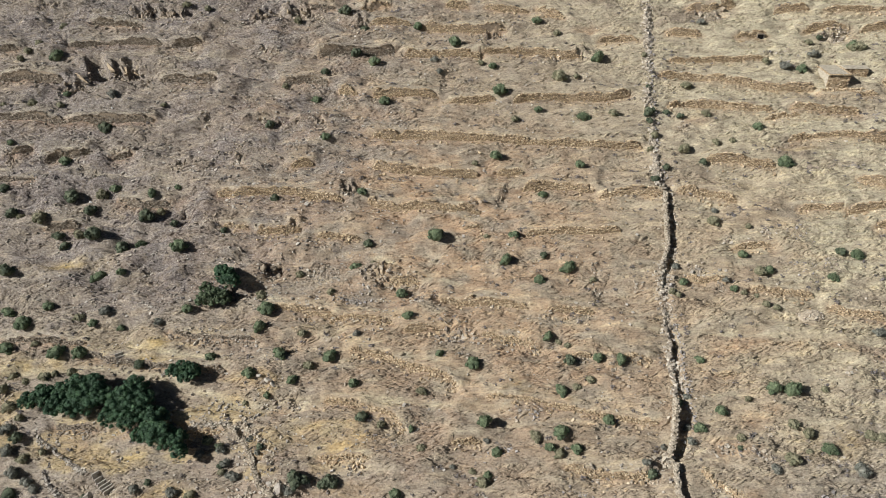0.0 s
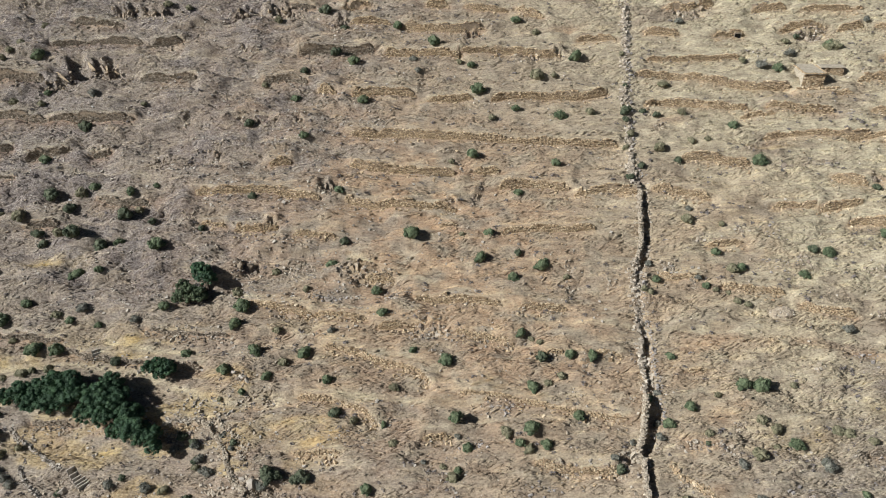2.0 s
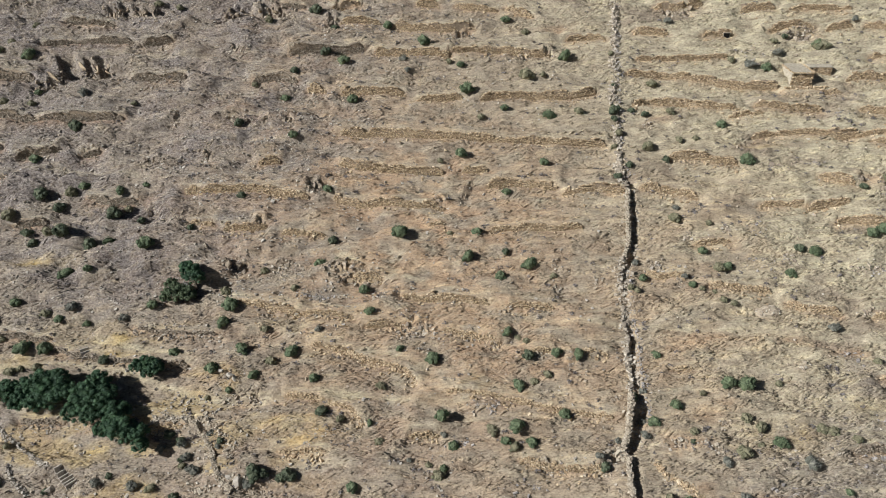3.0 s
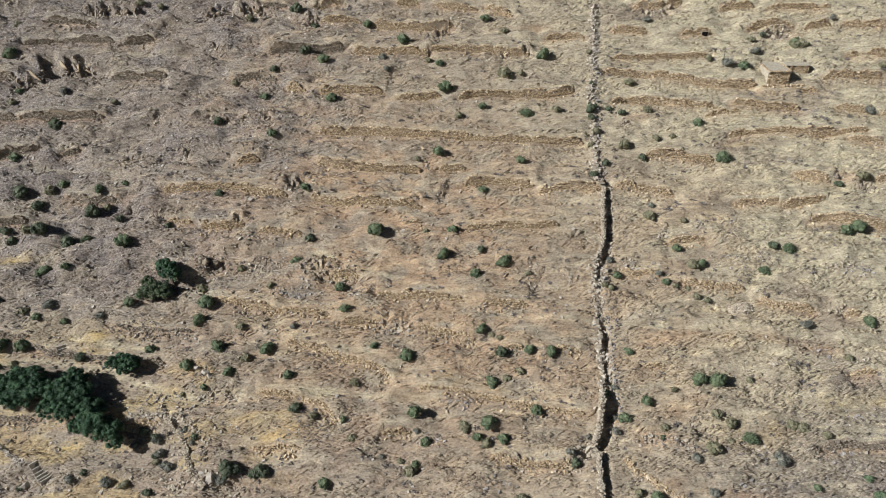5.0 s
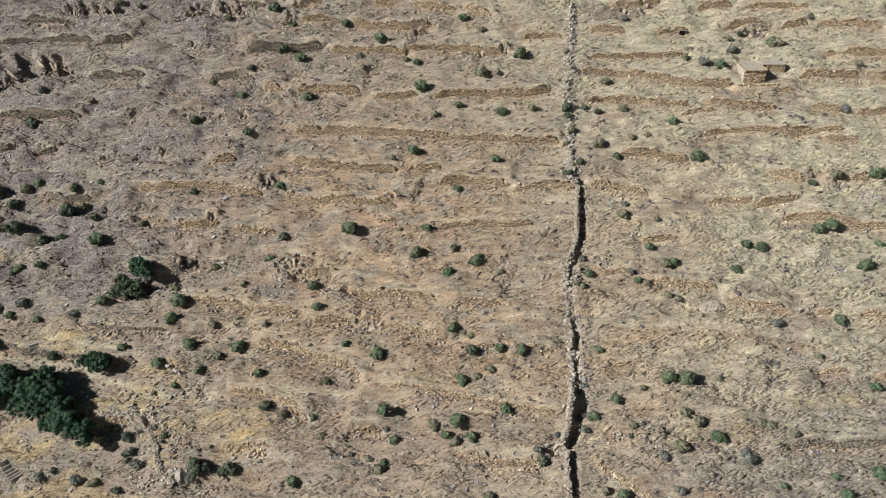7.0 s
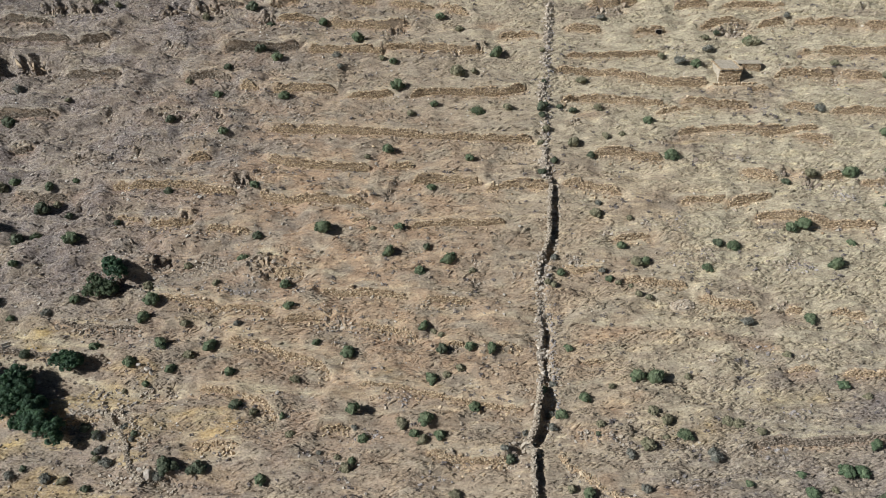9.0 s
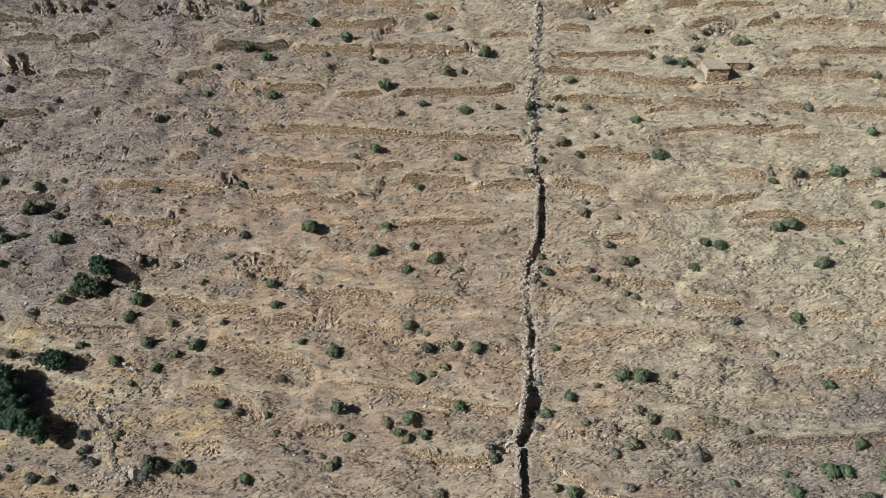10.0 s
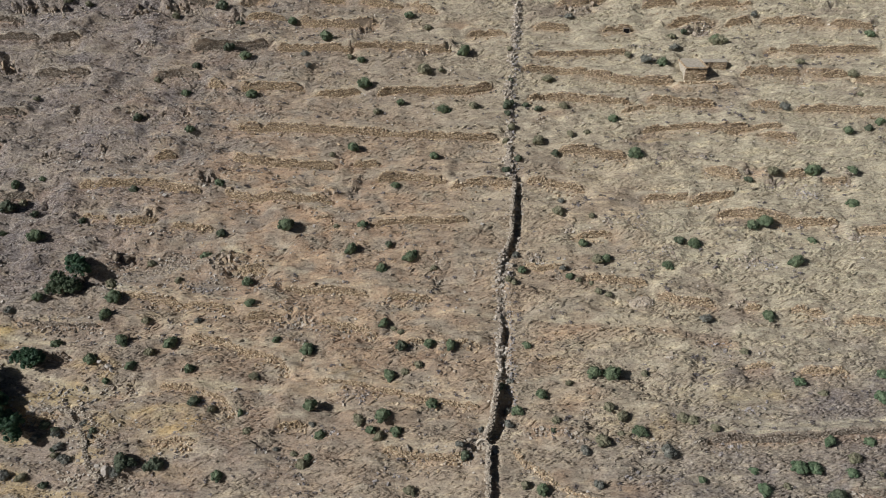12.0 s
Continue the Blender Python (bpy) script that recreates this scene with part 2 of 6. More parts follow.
terrace(0.99, (73.8, 128.6), (78.2, 129.1))
terrace(0.82, (39.2, 123.1), (45.5, 123.2), (50.4, 123.2), (55.3, 123.5))
terrace(1.14, (37.3, 120.5), (41.1, 120.4), (46.7, 119.5), (52.1, 118.1), (56.6, 117.2), (62.2, 117.1))
terrace(0.56, (62.4, 116.1), (67.6, 116.1), (72.4, 116.0))
terrace(1.13, (37.3, 114.7), (40.6, 115.2), (44.7, 114.7), (49.3, 113.9), (54.6, 113.1))
terrace(0.64, (53.0, 112.1), (58.7, 112.5))
terrace(0.96, (57.5, 113.5), (62.1, 113.2), (68.5, 113.0))
terrace(1.16, (-73.2, 110.0), (-71.0, 110.5), (-68.7, 111.0))
terrace(1.32, (-65.8, 109.1), (-64.1, 109.9), (-60.3, 110.0), (-58.6, 110.4))
terrace(1.31, (-54.4, 109.0), (-51.6, 109.3))
terrace(0.58, (-74.5, 106.4), (-66.8, 106.0))
terrace(0.74, (-51.8, 102.0), (-47.9, 101.0), (-43.3, 100.7))
terrace(0.66, (-62.7, 98.3), (-57.3, 98.4))
terrace(1.29, (-35.8, 101.8), (-29.9, 101.6), (-24.5, 101.4), (-19.9, 100.7), (-15.8, 100.0))
terrace(1.46, (-24.6, 106.3), (-21.2, 106.6))
terrace(1.20, (-11.2, 105.3), (-7.6, 104.6), (0.5, 103.7), (5.5, 103.4))
terrace(1.44, (-11.7, 99.7), (-7.4, 98.7), (0.5, 97.9), (5.7, 97.5))
terrace(1.12, (-12.0, 110.8), (-5.0, 110.5), (0.6, 109.7), (7.9, 109.1), (16.1, 108.1), (25.2, 107.6), (31.9, 107.5))
terrace(0.97, (-34.1, 97.0), (-30.1, 96.5))
terrace(1.45, (-28.7, 96.0), (-24.7, 95.8), (-22.1, 95.9))
terrace(0.64, (-19.3, 94.4), (-12.3, 93.8))
terrace(1.12, (8.6, 103.3), (12.6, 103.1))
terrace(1.27, (12.5, 100.8), (16.4, 101.1), (23.4, 100.1))
terrace(1.11, (24.2, 99.3), (28.5, 99.5), (33.7, 99.1))
terrace(0.48, (3.1, 94.7), (5.7, 94.8))
terrace(0.95, (12.4, 93.6), (18.4, 93.7), (22.6, 93.3), (26.7, 93.5))
terrace(1.10, (36.4, 99.6), (39.8, 99.1), (45.0, 98.1))
terrace(1.11, (41.8, 104.5), (46.2, 104.4), (52.3, 103.6))
terrace(0.79, (55.7, 108.2), (59.0, 108.7), (65.4, 108.8), (71.4, 108.3))
terrace(0.79, (54.3, 96.6), (56.5, 96.8), (61.6, 96.5))
terrace(1.18, (61.7, 96.3), (64.1, 96.5), (68.2, 97.0))
terrace(0.71, (43.1, 90.7), (48.9, 90.8))
terrace(0.68, (-65.1, 82.9), (-57.2, 82.1), (-51.9, 81.3))
terrace(0.68, (-51.6, 80.2), (-47.1, 78.9), (-44.4, 78.2), (-36.0, 77.0), (-30.3, 76.4))
terrace(0.67, (-39.4, 81.5), (-30.9, 80.3), (-26.8, 80.1))
terrace(1.14, (-24.9, 84.4), (-19.9, 83.5), (-15.3, 82.6))
terrace(0.98, (-15.1, 82.6), (-10.8, 82.0), (-7.1, 81.2))
terrace(1.29, (-7.8, 87.3), (-3.6, 86.9))
terrace(1.46, (-5.5, 80.4), (0.1, 80.4))
terrace(0.99, (-12.9, 77.9), (-8.1, 76.9), (-5.0, 75.4), (0.5, 73.9), (2.0, 72.0))
terrace(1.04, (-0.3, 84.0), (5.3, 83.4), (12.1, 82.5))
terrace(0.80, (14.5, 82.0), (21.2, 81.6))
terrace(1.29, (5.6, 79.3), (9.1, 78.6), (13.7, 77.4))
terrace(0.97, (17.4, 75.7), (20.1, 75.5))
terrace(0.81, (24.6, 75.3), (28.0, 74.9))
terrace(0.79, (35.2, 86.3), (37.1, 85.7), (41.1, 85.6))
terrace(0.95, (44.0, 84.1), (47.1, 83.7), (52.5, 83.2))
terrace(0.95, (54.3, 81.4), (56.4, 80.5), (61.6, 79.9))
terrace(0.65, (36.2, 72.4), (39.0, 72.6))
terrace(1.05, (-33.9, 68.7), (-29.7, 68.8))
terrace(1.02, (-15.9, 71.5), (-10.9, 70.5), (-7.0, 69.3), (-5.1, 67.4))
terrace(0.79, (-16.0, 64.9), (-9.7, 64.2))
terrace(0.83, (5.7, 70.7), (12.4, 69.9), (16.0, 69.1), (19.5, 68.2), (22.7, 67.6), (27.7, 66.7))
terrace(1.36, (1.2, 65.6), (4.8, 65.7))
terrace(1.03, (15.2, 62.0), (18.0, 61.2), (21.0, 60.6), (25.4, 60.3))
terrace(0.71, (-53.1, 71.0), (-47.2, 70.2))
terrace(1.34, (80.4, 128.6), (85.3, 128.1), (90.8, 127.6))
terrace(0.83, (92.1, 127.4), (99.4, 126.8))
terrace(0.99, (79.5, 122.7), (82.5, 122.8), (85.8, 122.5), (93.5, 122.1), (99.0, 122.5))
terrace(1.23, (74.1, 118.2), (78.0, 118.5), (84.3, 118.4))
terrace(0.98, (85.3, 118.8), (87.6, 118.1), (92.4, 118.0))
terrace(0.98, (93.6, 117.3), (99.2, 116.7))
terrace(0.97, (74.8, 112.9), (79.8, 112.3))
terrace(0.97, (82.1, 111.8), (88.2, 111.9), (97.3, 111.0))
terrace(0.81, (70.0, 108.3), (78.4, 108.5))
terrace(0.72, (74.9, 107.3), (80.6, 106.4))
terrace(1.12, (64.9, 101.4), (70.0, 100.0))
terrace(0.80, (77.2, 100.4), (80.4, 100.6))
terrace(0.80, (83.1, 99.2), (86.8, 99.5))
terrace(1.27, (65.2, 94.2), (67.8, 94.3), (71.5, 93.6), (76.1, 92.8), (83.0, 92.4))
terrace(0.64, (86.0, 91.5), (90.7, 91.3))
terrace(0.72, (65.9, 79.6), (67.9, 79.6))
terrace(0.72, (72.2, 79.0), (76.5, 78.6))
terrace(0.80, (79.8, 77.8), (85.5, 77.1))
terrace(1.09, (57.0, 61.9), (60.0, 62.2), (67.1, 62.0), (71.6, 62.5), (80.2, 63.1))
terrace(0.78, (72.6, 55.5), (77.0, 55.2))
terrace(0.73, (63.8, 71.1), (67.0, 71.3))
terrace(0.57, (71.2, 70.6), (77.3, 70.4))

GULLY = [(34.7, 98.7), (34.8, 95.5), (34.1, 91.5), (33.9, 89.3), (32.1, 86.0), (31.5, 82.7), (31.4, 79.5), (31.9, 77.2), (31.4, 73.4), (31.4, 70.5), (31.3, 67.6), (30.9, 65.2), (29.4, 62.9)]
GULLY_FOOT = [(29.4, 60.9), (29.2, 59.0), (29.2, 56.5), (29.0, 50.0)]
TRACKS = [
    [(-63.7, 78.6), (-58.5, 78.2), (-51.0, 77.9), (-38.2, 75.9), (-27.9, 71.6), (-20.1, 70.9), (-14.0, 71.5), (-6.3, 70.5), (8.6, 69.3)],
    [(-10.5, 91.0), (-3.6, 87.3), (5.4, 84.8), (13.3, 82.1), (18.6, 79.5), (24.8, 78.9), (30.9, 78.6), (40.1, 77.9), (50.6, 77.0), (60.3, 76.4)],
    [(-44.9, 80.4), (-38.8, 78.8), (-30.5, 77.7)],
    [(-28.4, 85.4), (-18.3, 84.0), (-11.7, 83.2), (-1.9, 81.4)],
    [(-13.0, 79.0), (-6.6, 76.8), (-0.3, 75.4), (3.5, 73.7)],
    [(56.8, 64.0), (67.5, 63.1), (80.0, 64.0), (90.0, 65.0)],
]
FAINT_TRACKS = [
    [(-42.5, 110.8), (-31.2, 110.7), (-20.8, 109.8), (-12.3, 108.3)],
    [(-64.2, 128.3), (-48.7, 127.5), (-36.4, 126.5), (-26.2, 124.7)],
    [(36.8, 106.7), (46.5, 105.9), (58.3, 106.1)],
    [(37.0, 102.9), (45.6, 101.6), (58.2, 99.6), (68.0, 98.2)],
    [(-19.0, 91.6), (-7.1, 91.6), (1.4, 91.6)],
    [(2.6, 67.4), (15.8, 66.9), (23.7, 66.9)],
    [(-33.7, 114.9), (-25.1, 115.1), (-13.6, 114.0)],
    [(43.2, 121.4), (54.2, 118.9), (63.3, 117.6)],
    [(-73.0, 107.7), (-58.6, 106.9), (-44.2, 105.0)],
    [(6.4, 120.4), (20.7, 118.8), (32.2, 118.7)],
    [(60.3, 76.4), (70.0, 74.9), (82.5, 73.0), (95.0, 72.0)],
]
SOILS = []


def soil(kind, x, y, rx, ry):
    SOILS.append((kind, x, y, rx, ry))


soil("straw", -45.1, 77.5, 4.8, 0.8)
soil("straw", -29.4, 71.4, 3.8, 1.4)
soil("straw", -12.7, 65.5, 4.4, 1.3)
soil("straw", -14.4, 68.0, 6.7, 0.8)
soil("straw", -41.5, 66.3, 3.0, 1.0)
soil("straw", 18.3, 69.8, 1.9, 0.5)
soil("straw", -34.3, 90.6, 2.6, 0.9)
soil("straw", -57.4, 92.1, 4.3, 0.7)
soil("straw", -41.5, 79.8, 4.8, 1.3)
soil("straw", -58.9, 79.3, 5.7, 1.1)
soil("straw", -19.7, 68.0, 6.0, 1.2)
soil("straw", 46.1, 64.9, 4.3, 2.8)
soil("straw", 28.8, 95.6, 4.3, 2.8)
soil("straw", 43.7, 93.5, 5.1, 3.3)
soil("straw", 42.1, 106.2, 5.4, 0.6)
soil("straw", 52.2, 99.8, 7.9, 1.4)
soil("straw", -7.0, 89.1, 2.5, 1.5)
soil("straw", -8.6, 87.9, 2.1, 1.1)
soil("straw", 24.4, 109.2, 10.1, 0.6)
soil("straw", 48.0, 121.3, 11.6, 0.8)
soil("straw", 39.5, 66.7, 4.3, 1.9)
soil("straw", 3.2, 101.1, 5.3, 0.7)
soil("straw", -3.9, 101.4, 5.3, 0.9)
soil("straw", 61.4, 98.8, 5.2, 0.6)
soil("red", -14.3, 96.3, 5.2, 1.6)
soil("red", -30.1, 116.3, 4.8, 1.5)
soil("red", 35.7, 62.7, 4.2, 1.8)
soil("red", -12.1, 90.2, 2.5, 2.2)
soil("red", -0.4, 104.1, 10.8, 1.2)
soil("red", 5.7, 96.4, 12.1, 1.8)
soil("red", 37.2, 75.5, 3.1, 2.0)
soil("red", -11.5, 109.4, 6.5, 1.2)
soil("red", -41.5, 100.9, 2.7, 1.6)
soil("red", -44.6, 69.1, 6.9, 1.0)
soil("red", 28.0, 75.0, 4.6, 1.6)
soil("red", 39.9, 111.3, 3.7, 1.0)
soil("red", 26.8, 129.5, 5.0, 1.0)
soil("red", -15.4, 79.2, 4.8, 1.4)
soil("red", -23.1, 71.0, 4.6, 1.4)
soil("red", 70.0, 127.3, 5.0, 1.3)
soil("red", 41.0, 76.2, 6.0, 1.7)
soil("red", 51.0, 75.6, 7.0, 1.3)
soil("red", 62.0, 74.2, 6.0, 0.9)
soil("red", 39.6, 66.4, 3.0, 1.6)
soil("red", 43.2, 67.8, 2.4, 1.2)
soil("grey", 10.8, 69.1, 3.0, 1.0)
soil("grey", 38.6, 60.7, 4.2, 1.8)
soil("grey", -11.8, 85.2, 3.3, 1.7)
soil("grey", -45.0, 109.0, 5.6, 1.7)
soil("grey", -1.8, 69.7, 4.5, 1.9)
soil("grey", 46.0, 71.6, 4.5, 1.9)
soil("grey", -6.8, 83.4, 3.2, 1.1)
soil("grey", 8.2, 94.5, 3.4, 1.1)
soil("grey", -41.5, 91.9, 5.1, 1.6)
soil("grey", -60.4, 96.4, 7.1, 1.6)
soil("grey", -25.6, 89.3, 5.0, 2.2)
soil("grey", 62.4, 86.4, 4.9, 1.5)
soil("grey", -68.9, 113.1, 7.6, 1.5)
soil("grey", -37.2, 131.2, 6.1, 1.9)
soil("yellow", -13.5, 65.6, 3.7, 1.1)
soil("yellow", -15.2, 68.0, 6.0, 0.6)
soil("yellow", -10.6, 66.8, 2.2, 0.8)
soil("yellow", -41.5, 66.1, 3.4, 1.0)
soil("yellow", -29.4, 71.3, 3.4, 1.4)
soil("yellow", 18.6, 69.7, 1.6, 0.5)
soil("yellow", -42.7, 78.0, 4.8, 0.8)
soil("yellow", -57.4, 92.1, 4.3, 0.7)
soil("yellow", -40.7, 79.9, 4.0, 0.8)
soil("yellow", -8.7, 89.2, 1.8, 1.1)
soil("yellow", -58.8, 78.9, 4.9, 0.8)
soil("yellow", 10.2, 71.2, 1.5, 1.0)
soil("yellow", 55.6, 106.3, 5.4, 0.4)

soil("yellow", 61.8, 67.1, 4.0, 1.0)
soil("yellow", 66.5, 67.6, 3.5, 0.9)
soil("straw", 77.3, 95.9, 5.0, 0.9)
soil("straw", 60.5, 99.0, 5.0, 0.7)
soil("yellow", 49.5, 63.5, 4.0, 2.0)
soil("red", 7.9, 72.0, 3.5, 1.2)
soil("red", 38.8, 57.5, 3.0, 1.2)
soil("red", 44.4, 55.6, 4.0, 1.2)
soil("red", 47.6, 90.3, 3.0, 1.2)
soil("red", 72.3, 100.2, 3.5, 1.0)

OUTCROPS = []


def outcrop(x, y, wide, deep):
    OUTCROPS.append((x, y, wide, deep))


outcrop(-73.1, 138.1, 4.21, 1.47)
outcrop(-56.2, 135.9, 2.50, 2.50)
outcrop(-53.8, 136.1, 2.71, 2.50)
outcrop(-51.3, 136.2, 2.09, 1.67)
outcrop(-48.1, 135.8, 4.16, 2.08)
outcrop(-61.2, 124.8, 3.59, 3.39)
outcrop(-57.6, 124.7, 2.59, 2.99)
outcrop(-55.3, 124.7, 3.18, 2.39)
outcrop(-62.6, 122.6, 3.95, 1.78)
outcrop(-51.6, 123.1, 1.58, 1.19)
outcrop(-65.5, 122.2, 2.17, 1.97)
outcrop(-39.8, 114.6, 2.28, 1.33)
outcrop(-32.2, 136.2, 5.21, 3.12)
outcrop(-26.4, 136.0, 2.50, 2.50)
outcrop(-24.5, 135.7, 1.45, 1.66)
outcrop(-22.7, 135.4, 1.66, 0.83)
outcrop(-14.8, 132.8, 2.05, 2.05)
outcrop(-15.5, 131.2, 1.63, 1.02)
outcrop(-12.9, 136.3, 3.54, 1.46)
outcrop(-32.1, 128.1, 1.41, 1.41)
outcrop(-30.0, 127.1, 1.60, 1.00)
outcrop(9.2, 130.2, 3.03, 1.82)
outcrop(36.5, 134.3, 2.25, 1.43)
outcrop(23.8, 125.3, 1.38, 1.98)
outcrop(16.8, 124.5, 0.98, 1.38)
outcrop(19.8, 124.7, 1.38, 1.38)
outcrop(-30.3, 114.8, 1.52, 0.76)
outcrop(-27.3, 113.8, 1.89, 1.32)
outcrop(-24.4, 113.4, 1.89, 1.32)
outcrop(-20.6, 113.0, 2.07, 1.51)
outcrop(-16.4, 116.8, 1.34, 0.96)
outcrop(67.6, 127.7, 2.58, 1.39)
outcrop(70.3, 128.5, 2.39, 1.19)
outcrop(45.9, 133.3, 2.04, 1.43)
outcrop(50.0, 133.1, 2.03, 1.63)
outcrop(-71.6, 109.6, 2.44, 1.50)
outcrop(-53.2, 109.9, 1.68, 0.93)
outcrop(-42.7, 107.2, 2.76, 1.29)
outcrop(-40.7, 99.1, 1.60, 1.42)
outcrop(-64.5, 101.5, 1.45, 0.72)
outcrop(-56.9, 106.1, 1.29, 1.29)
outcrop(8.9, 99.4, 0.88, 1.93)
outcrop(5.1, 98.2, 1.22, 1.22)
outcrop(-14.6, 101.8, 3.57, 1.96)
outcrop(-22.9, 96.0, 1.91, 2.09)
outcrop(-33.0, 107.6, 1.84, 1.29)
outcrop(-33.7, 109.0, 2.04, 0.93)
outcrop(-31.9, 109.3, 1.11, 0.74)
outcrop(58.3, 103.2, 1.96, 1.42)
outcrop(61.2, 103.3, 1.42, 0.89)
outcrop(42.0, 91.4, 1.17, 1.01)
outcrop(39.3, 110.6, 1.29, 0.74)
outcrop(48.1, 92.4, 1.51, 0.84)
outcrop(-43.7, 100.4, 1.25, 0.89)
outcrop(-36.0, 97.7, 1.94, 0.88)
outcrop(-25.6, 89.8, 3.04, 1.86)
outcrop(-18.4, 89.9, 1.85, 1.18)
outcrop(-9.9, 88.2, 2.83, 2.00)
outcrop(-7.8, 87.2, 2.15, 1.49)
outcrop(-4.5, 87.0, 1.49, 1.49)
outcrop(1.3, 80.0, 2.85, 1.59)
outcrop(2.7, 79.5, 1.90, 1.26)
outcrop(12.7, 77.0, 1.24, 1.09)
outcrop(14.6, 81.2, 1.43, 0.95)
outcrop(22.9, 73.8, 0.91, 1.22)
outcrop(27.6, 84.7, 0.81, 0.81)
outcrop(39.6, 84.5, 1.29, 0.97)
outcrop(37.3, 86.7, 1.14, 0.65)
outcrop(56.6, 87.5, 1.47, 0.98)
outcrop(36.6, 87.4, 1.64, 0.66)
outcrop(-19.5, 83.4, 0.81, 1.14)
outcrop(-30.1, 85.7, 1.16, 1.16)
outcrop(-26.4, 79.9, 0.64, 0.64)
outcrop(22.3, 84.4, 1.29, 0.65)
outcrop(28.0, 68.6, 1.32, 0.59)
outcrop(18.8, 74.9, 0.77, 0.61)
outcrop(6.8, 89.5, 0.83, 0.83)
outcrop(21.9, 87.3, 0.82, 1.15)
outcrop(-24.4, 74.3, 1.86, 1.40)
outcrop(-23.3, 72.0, 1.68, 1.07)
outcrop(-20.1, 71.6, 1.68, 1.22)
outcrop(-26.9, 68.1, 1.95, 1.50)
outcrop(-19.9, 60.7, 2.57, 1.57)
outcrop(-18.0, 60.4, 1.85, 1.28)
outcrop(19.0, 61.1, 1.54, 1.26)
outcrop(25.8, 60.7, 1.53, 1.53)
outcrop(24.7, 60.4, 1.81, 0.97)
outcrop(35.1, 63.2, 1.13, 0.71)
outcrop(33.6, 63.0, 0.85, 0.56)
outcrop(-5.1, 67.6, 1.03, 1.03)
outcrop(-47.1, 64.0, 0.89, 0.74)
outcrop(-24.7, 61.1, 0.72, 0.86)
outcrop(33.3, 58.7, 1.10, 0.69)
outcrop(-35.1, 61.8, 1.45, 0.87)
outcrop(-32.1, 69.0, 1.66, 0.76)
outcrop(-40.6, 62.7, 1.61, 1.03)
outcrop(41.7, 65.4, 0.86, 1.00)
outcrop(53.9, 71.9, 0.90, 0.45)
outcrop(-59.7, 71.4, 2.19, 1.09)
outcrop(-61.7, 75.1, 1.59, 1.12)
outcrop(92.9, 130.6, 2.04, 1.43)
outcrop(99.4, 127.0, 1.20, 1.20)
outcrop(69.1, 127.6, 3.03, 1.41)
outcrop(75.1, 99.2, 2.67, 1.60)
outcrop(78.4, 98.1, 1.42, 0.88)
outcrop(71.4, 100.6, 1.79, 1.25)
outcrop(86.8, 99.5, 1.60, 1.07)
outcrop(80.4, 100.6, 0.72, 1.07)
outcrop(68.9, 86.5, 1.67, 0.83)
outcrop(65.8, 86.0, 1.33, 0.66)
outcrop(76.8, 77.6, 1.11, 0.95)
outcrop(65.4, 80.0, 1.12, 0.96)
outcrop(76.7, 70.0, 1.06, 0.76)
outcrop(55.4, 61.0, 1.71, 0.85)
outcrop(77.7, 92.5, 0.86, 1.03)
outcrop(84.6, 89.9, 1.70, 0.68)
outcrop(84.6, 117.9, 1.36, 0.97)
outcrop(92.7, 114.4, 1.14, 1.33)
outcrop(82.1, 91.6, 0.69, 0.86)
outcrop(60.4, 62.4, 0.58, 0.43)
outcrop(72.5, 55.2, 1.78, 0.82)
outcrop(31.8, 64.3, 1.02, 0.88)
outcrop(31.0, 63.3, 1.16, 0.87)
outcrop(35.7, 63.1, 1.30, 0.72)
outcrop(40.6, 62.0, 1.15, 0.57)
outcrop(49.1, 61.5, 1.57, 0.57)
outcrop(79.7, 106.5, 1.47, 0.92)


# ---- ground: one sheet, finely cut where the camera looks, out to the horizon ----
def hillside(x, y):
    """The smooth hill: a slope of about one in two, which rolls off far away."""
    xc, yc = np.clip(x, -75, 110), np.clip(y, 52, 142)
    u, v = (xc - 20) / 50, (yc - 90) / 40
    z = -1.464 + 1.798 * u + 20.487 * v - 0.948 * u * u - 1.111 * u * v + 1.782 * v * v + 1.034 * u * u * v - 0.725 * v ** 3 + 0.882 * u * v * v
    return z + 0.45 * 110 * np.tanh((y - yc) / 110) + 0.03 * 80 * np.tanh((x - xc) / 80)


def stretched(a, b, step, reach):
    inner = np.arange(a, b + step / 2, step)
    outer, s, x = [], step, 0.0
    while x < reach:
        s *= 1.25
        x += s
        outer.append(x)
    outer = np.array(outer)
    return np.concatenate([(a - outer)[::-1], inner, inner[-1] + outer])


XS, YS = stretched(-92.0, 114.0, 0.31, 1500.0), stretched(50.0, 146.0, 0.26, 1500.0)
GX, GY = np.meshgrid(XS, YS, indexing="ij")
GZ = hillside(GX, GY)
rolling = 0.55 * (layered(GX / 8, GY / 6, 11, 3) - 0.5)
small = 0.55 * (layered(GX / 2.8, GY / 1.3, 21, 2) - 0.5)
steps = 0.30 * (value_noise(GX / 3.4, (GY - 0.08 * GX) / 0.7 + 0.7 * value_noise(GX / 2, GY / 2, 33), 31) - 0.5)
terracettes = 0.21 * np.tanh(6 * (value_noise(GX / 5.0, (GY - 0.06 * GX) / 1.1 + 0.6 * value_noise(GX / 1.1, GY / 1.1, 143), 141) - 0.52))
ledges = (0.28 + 0.27 * rise(20, -40, GX) * rise(70, 90, GY) + 0.1 * rise(20, -40, GX)) * np.tanh(7 * (value_noise(GX / 5.5, GY / 1.5 + 0.5 * value_noise(GX / 1.3, GY / 1.3, 43), 41) - 0.55))
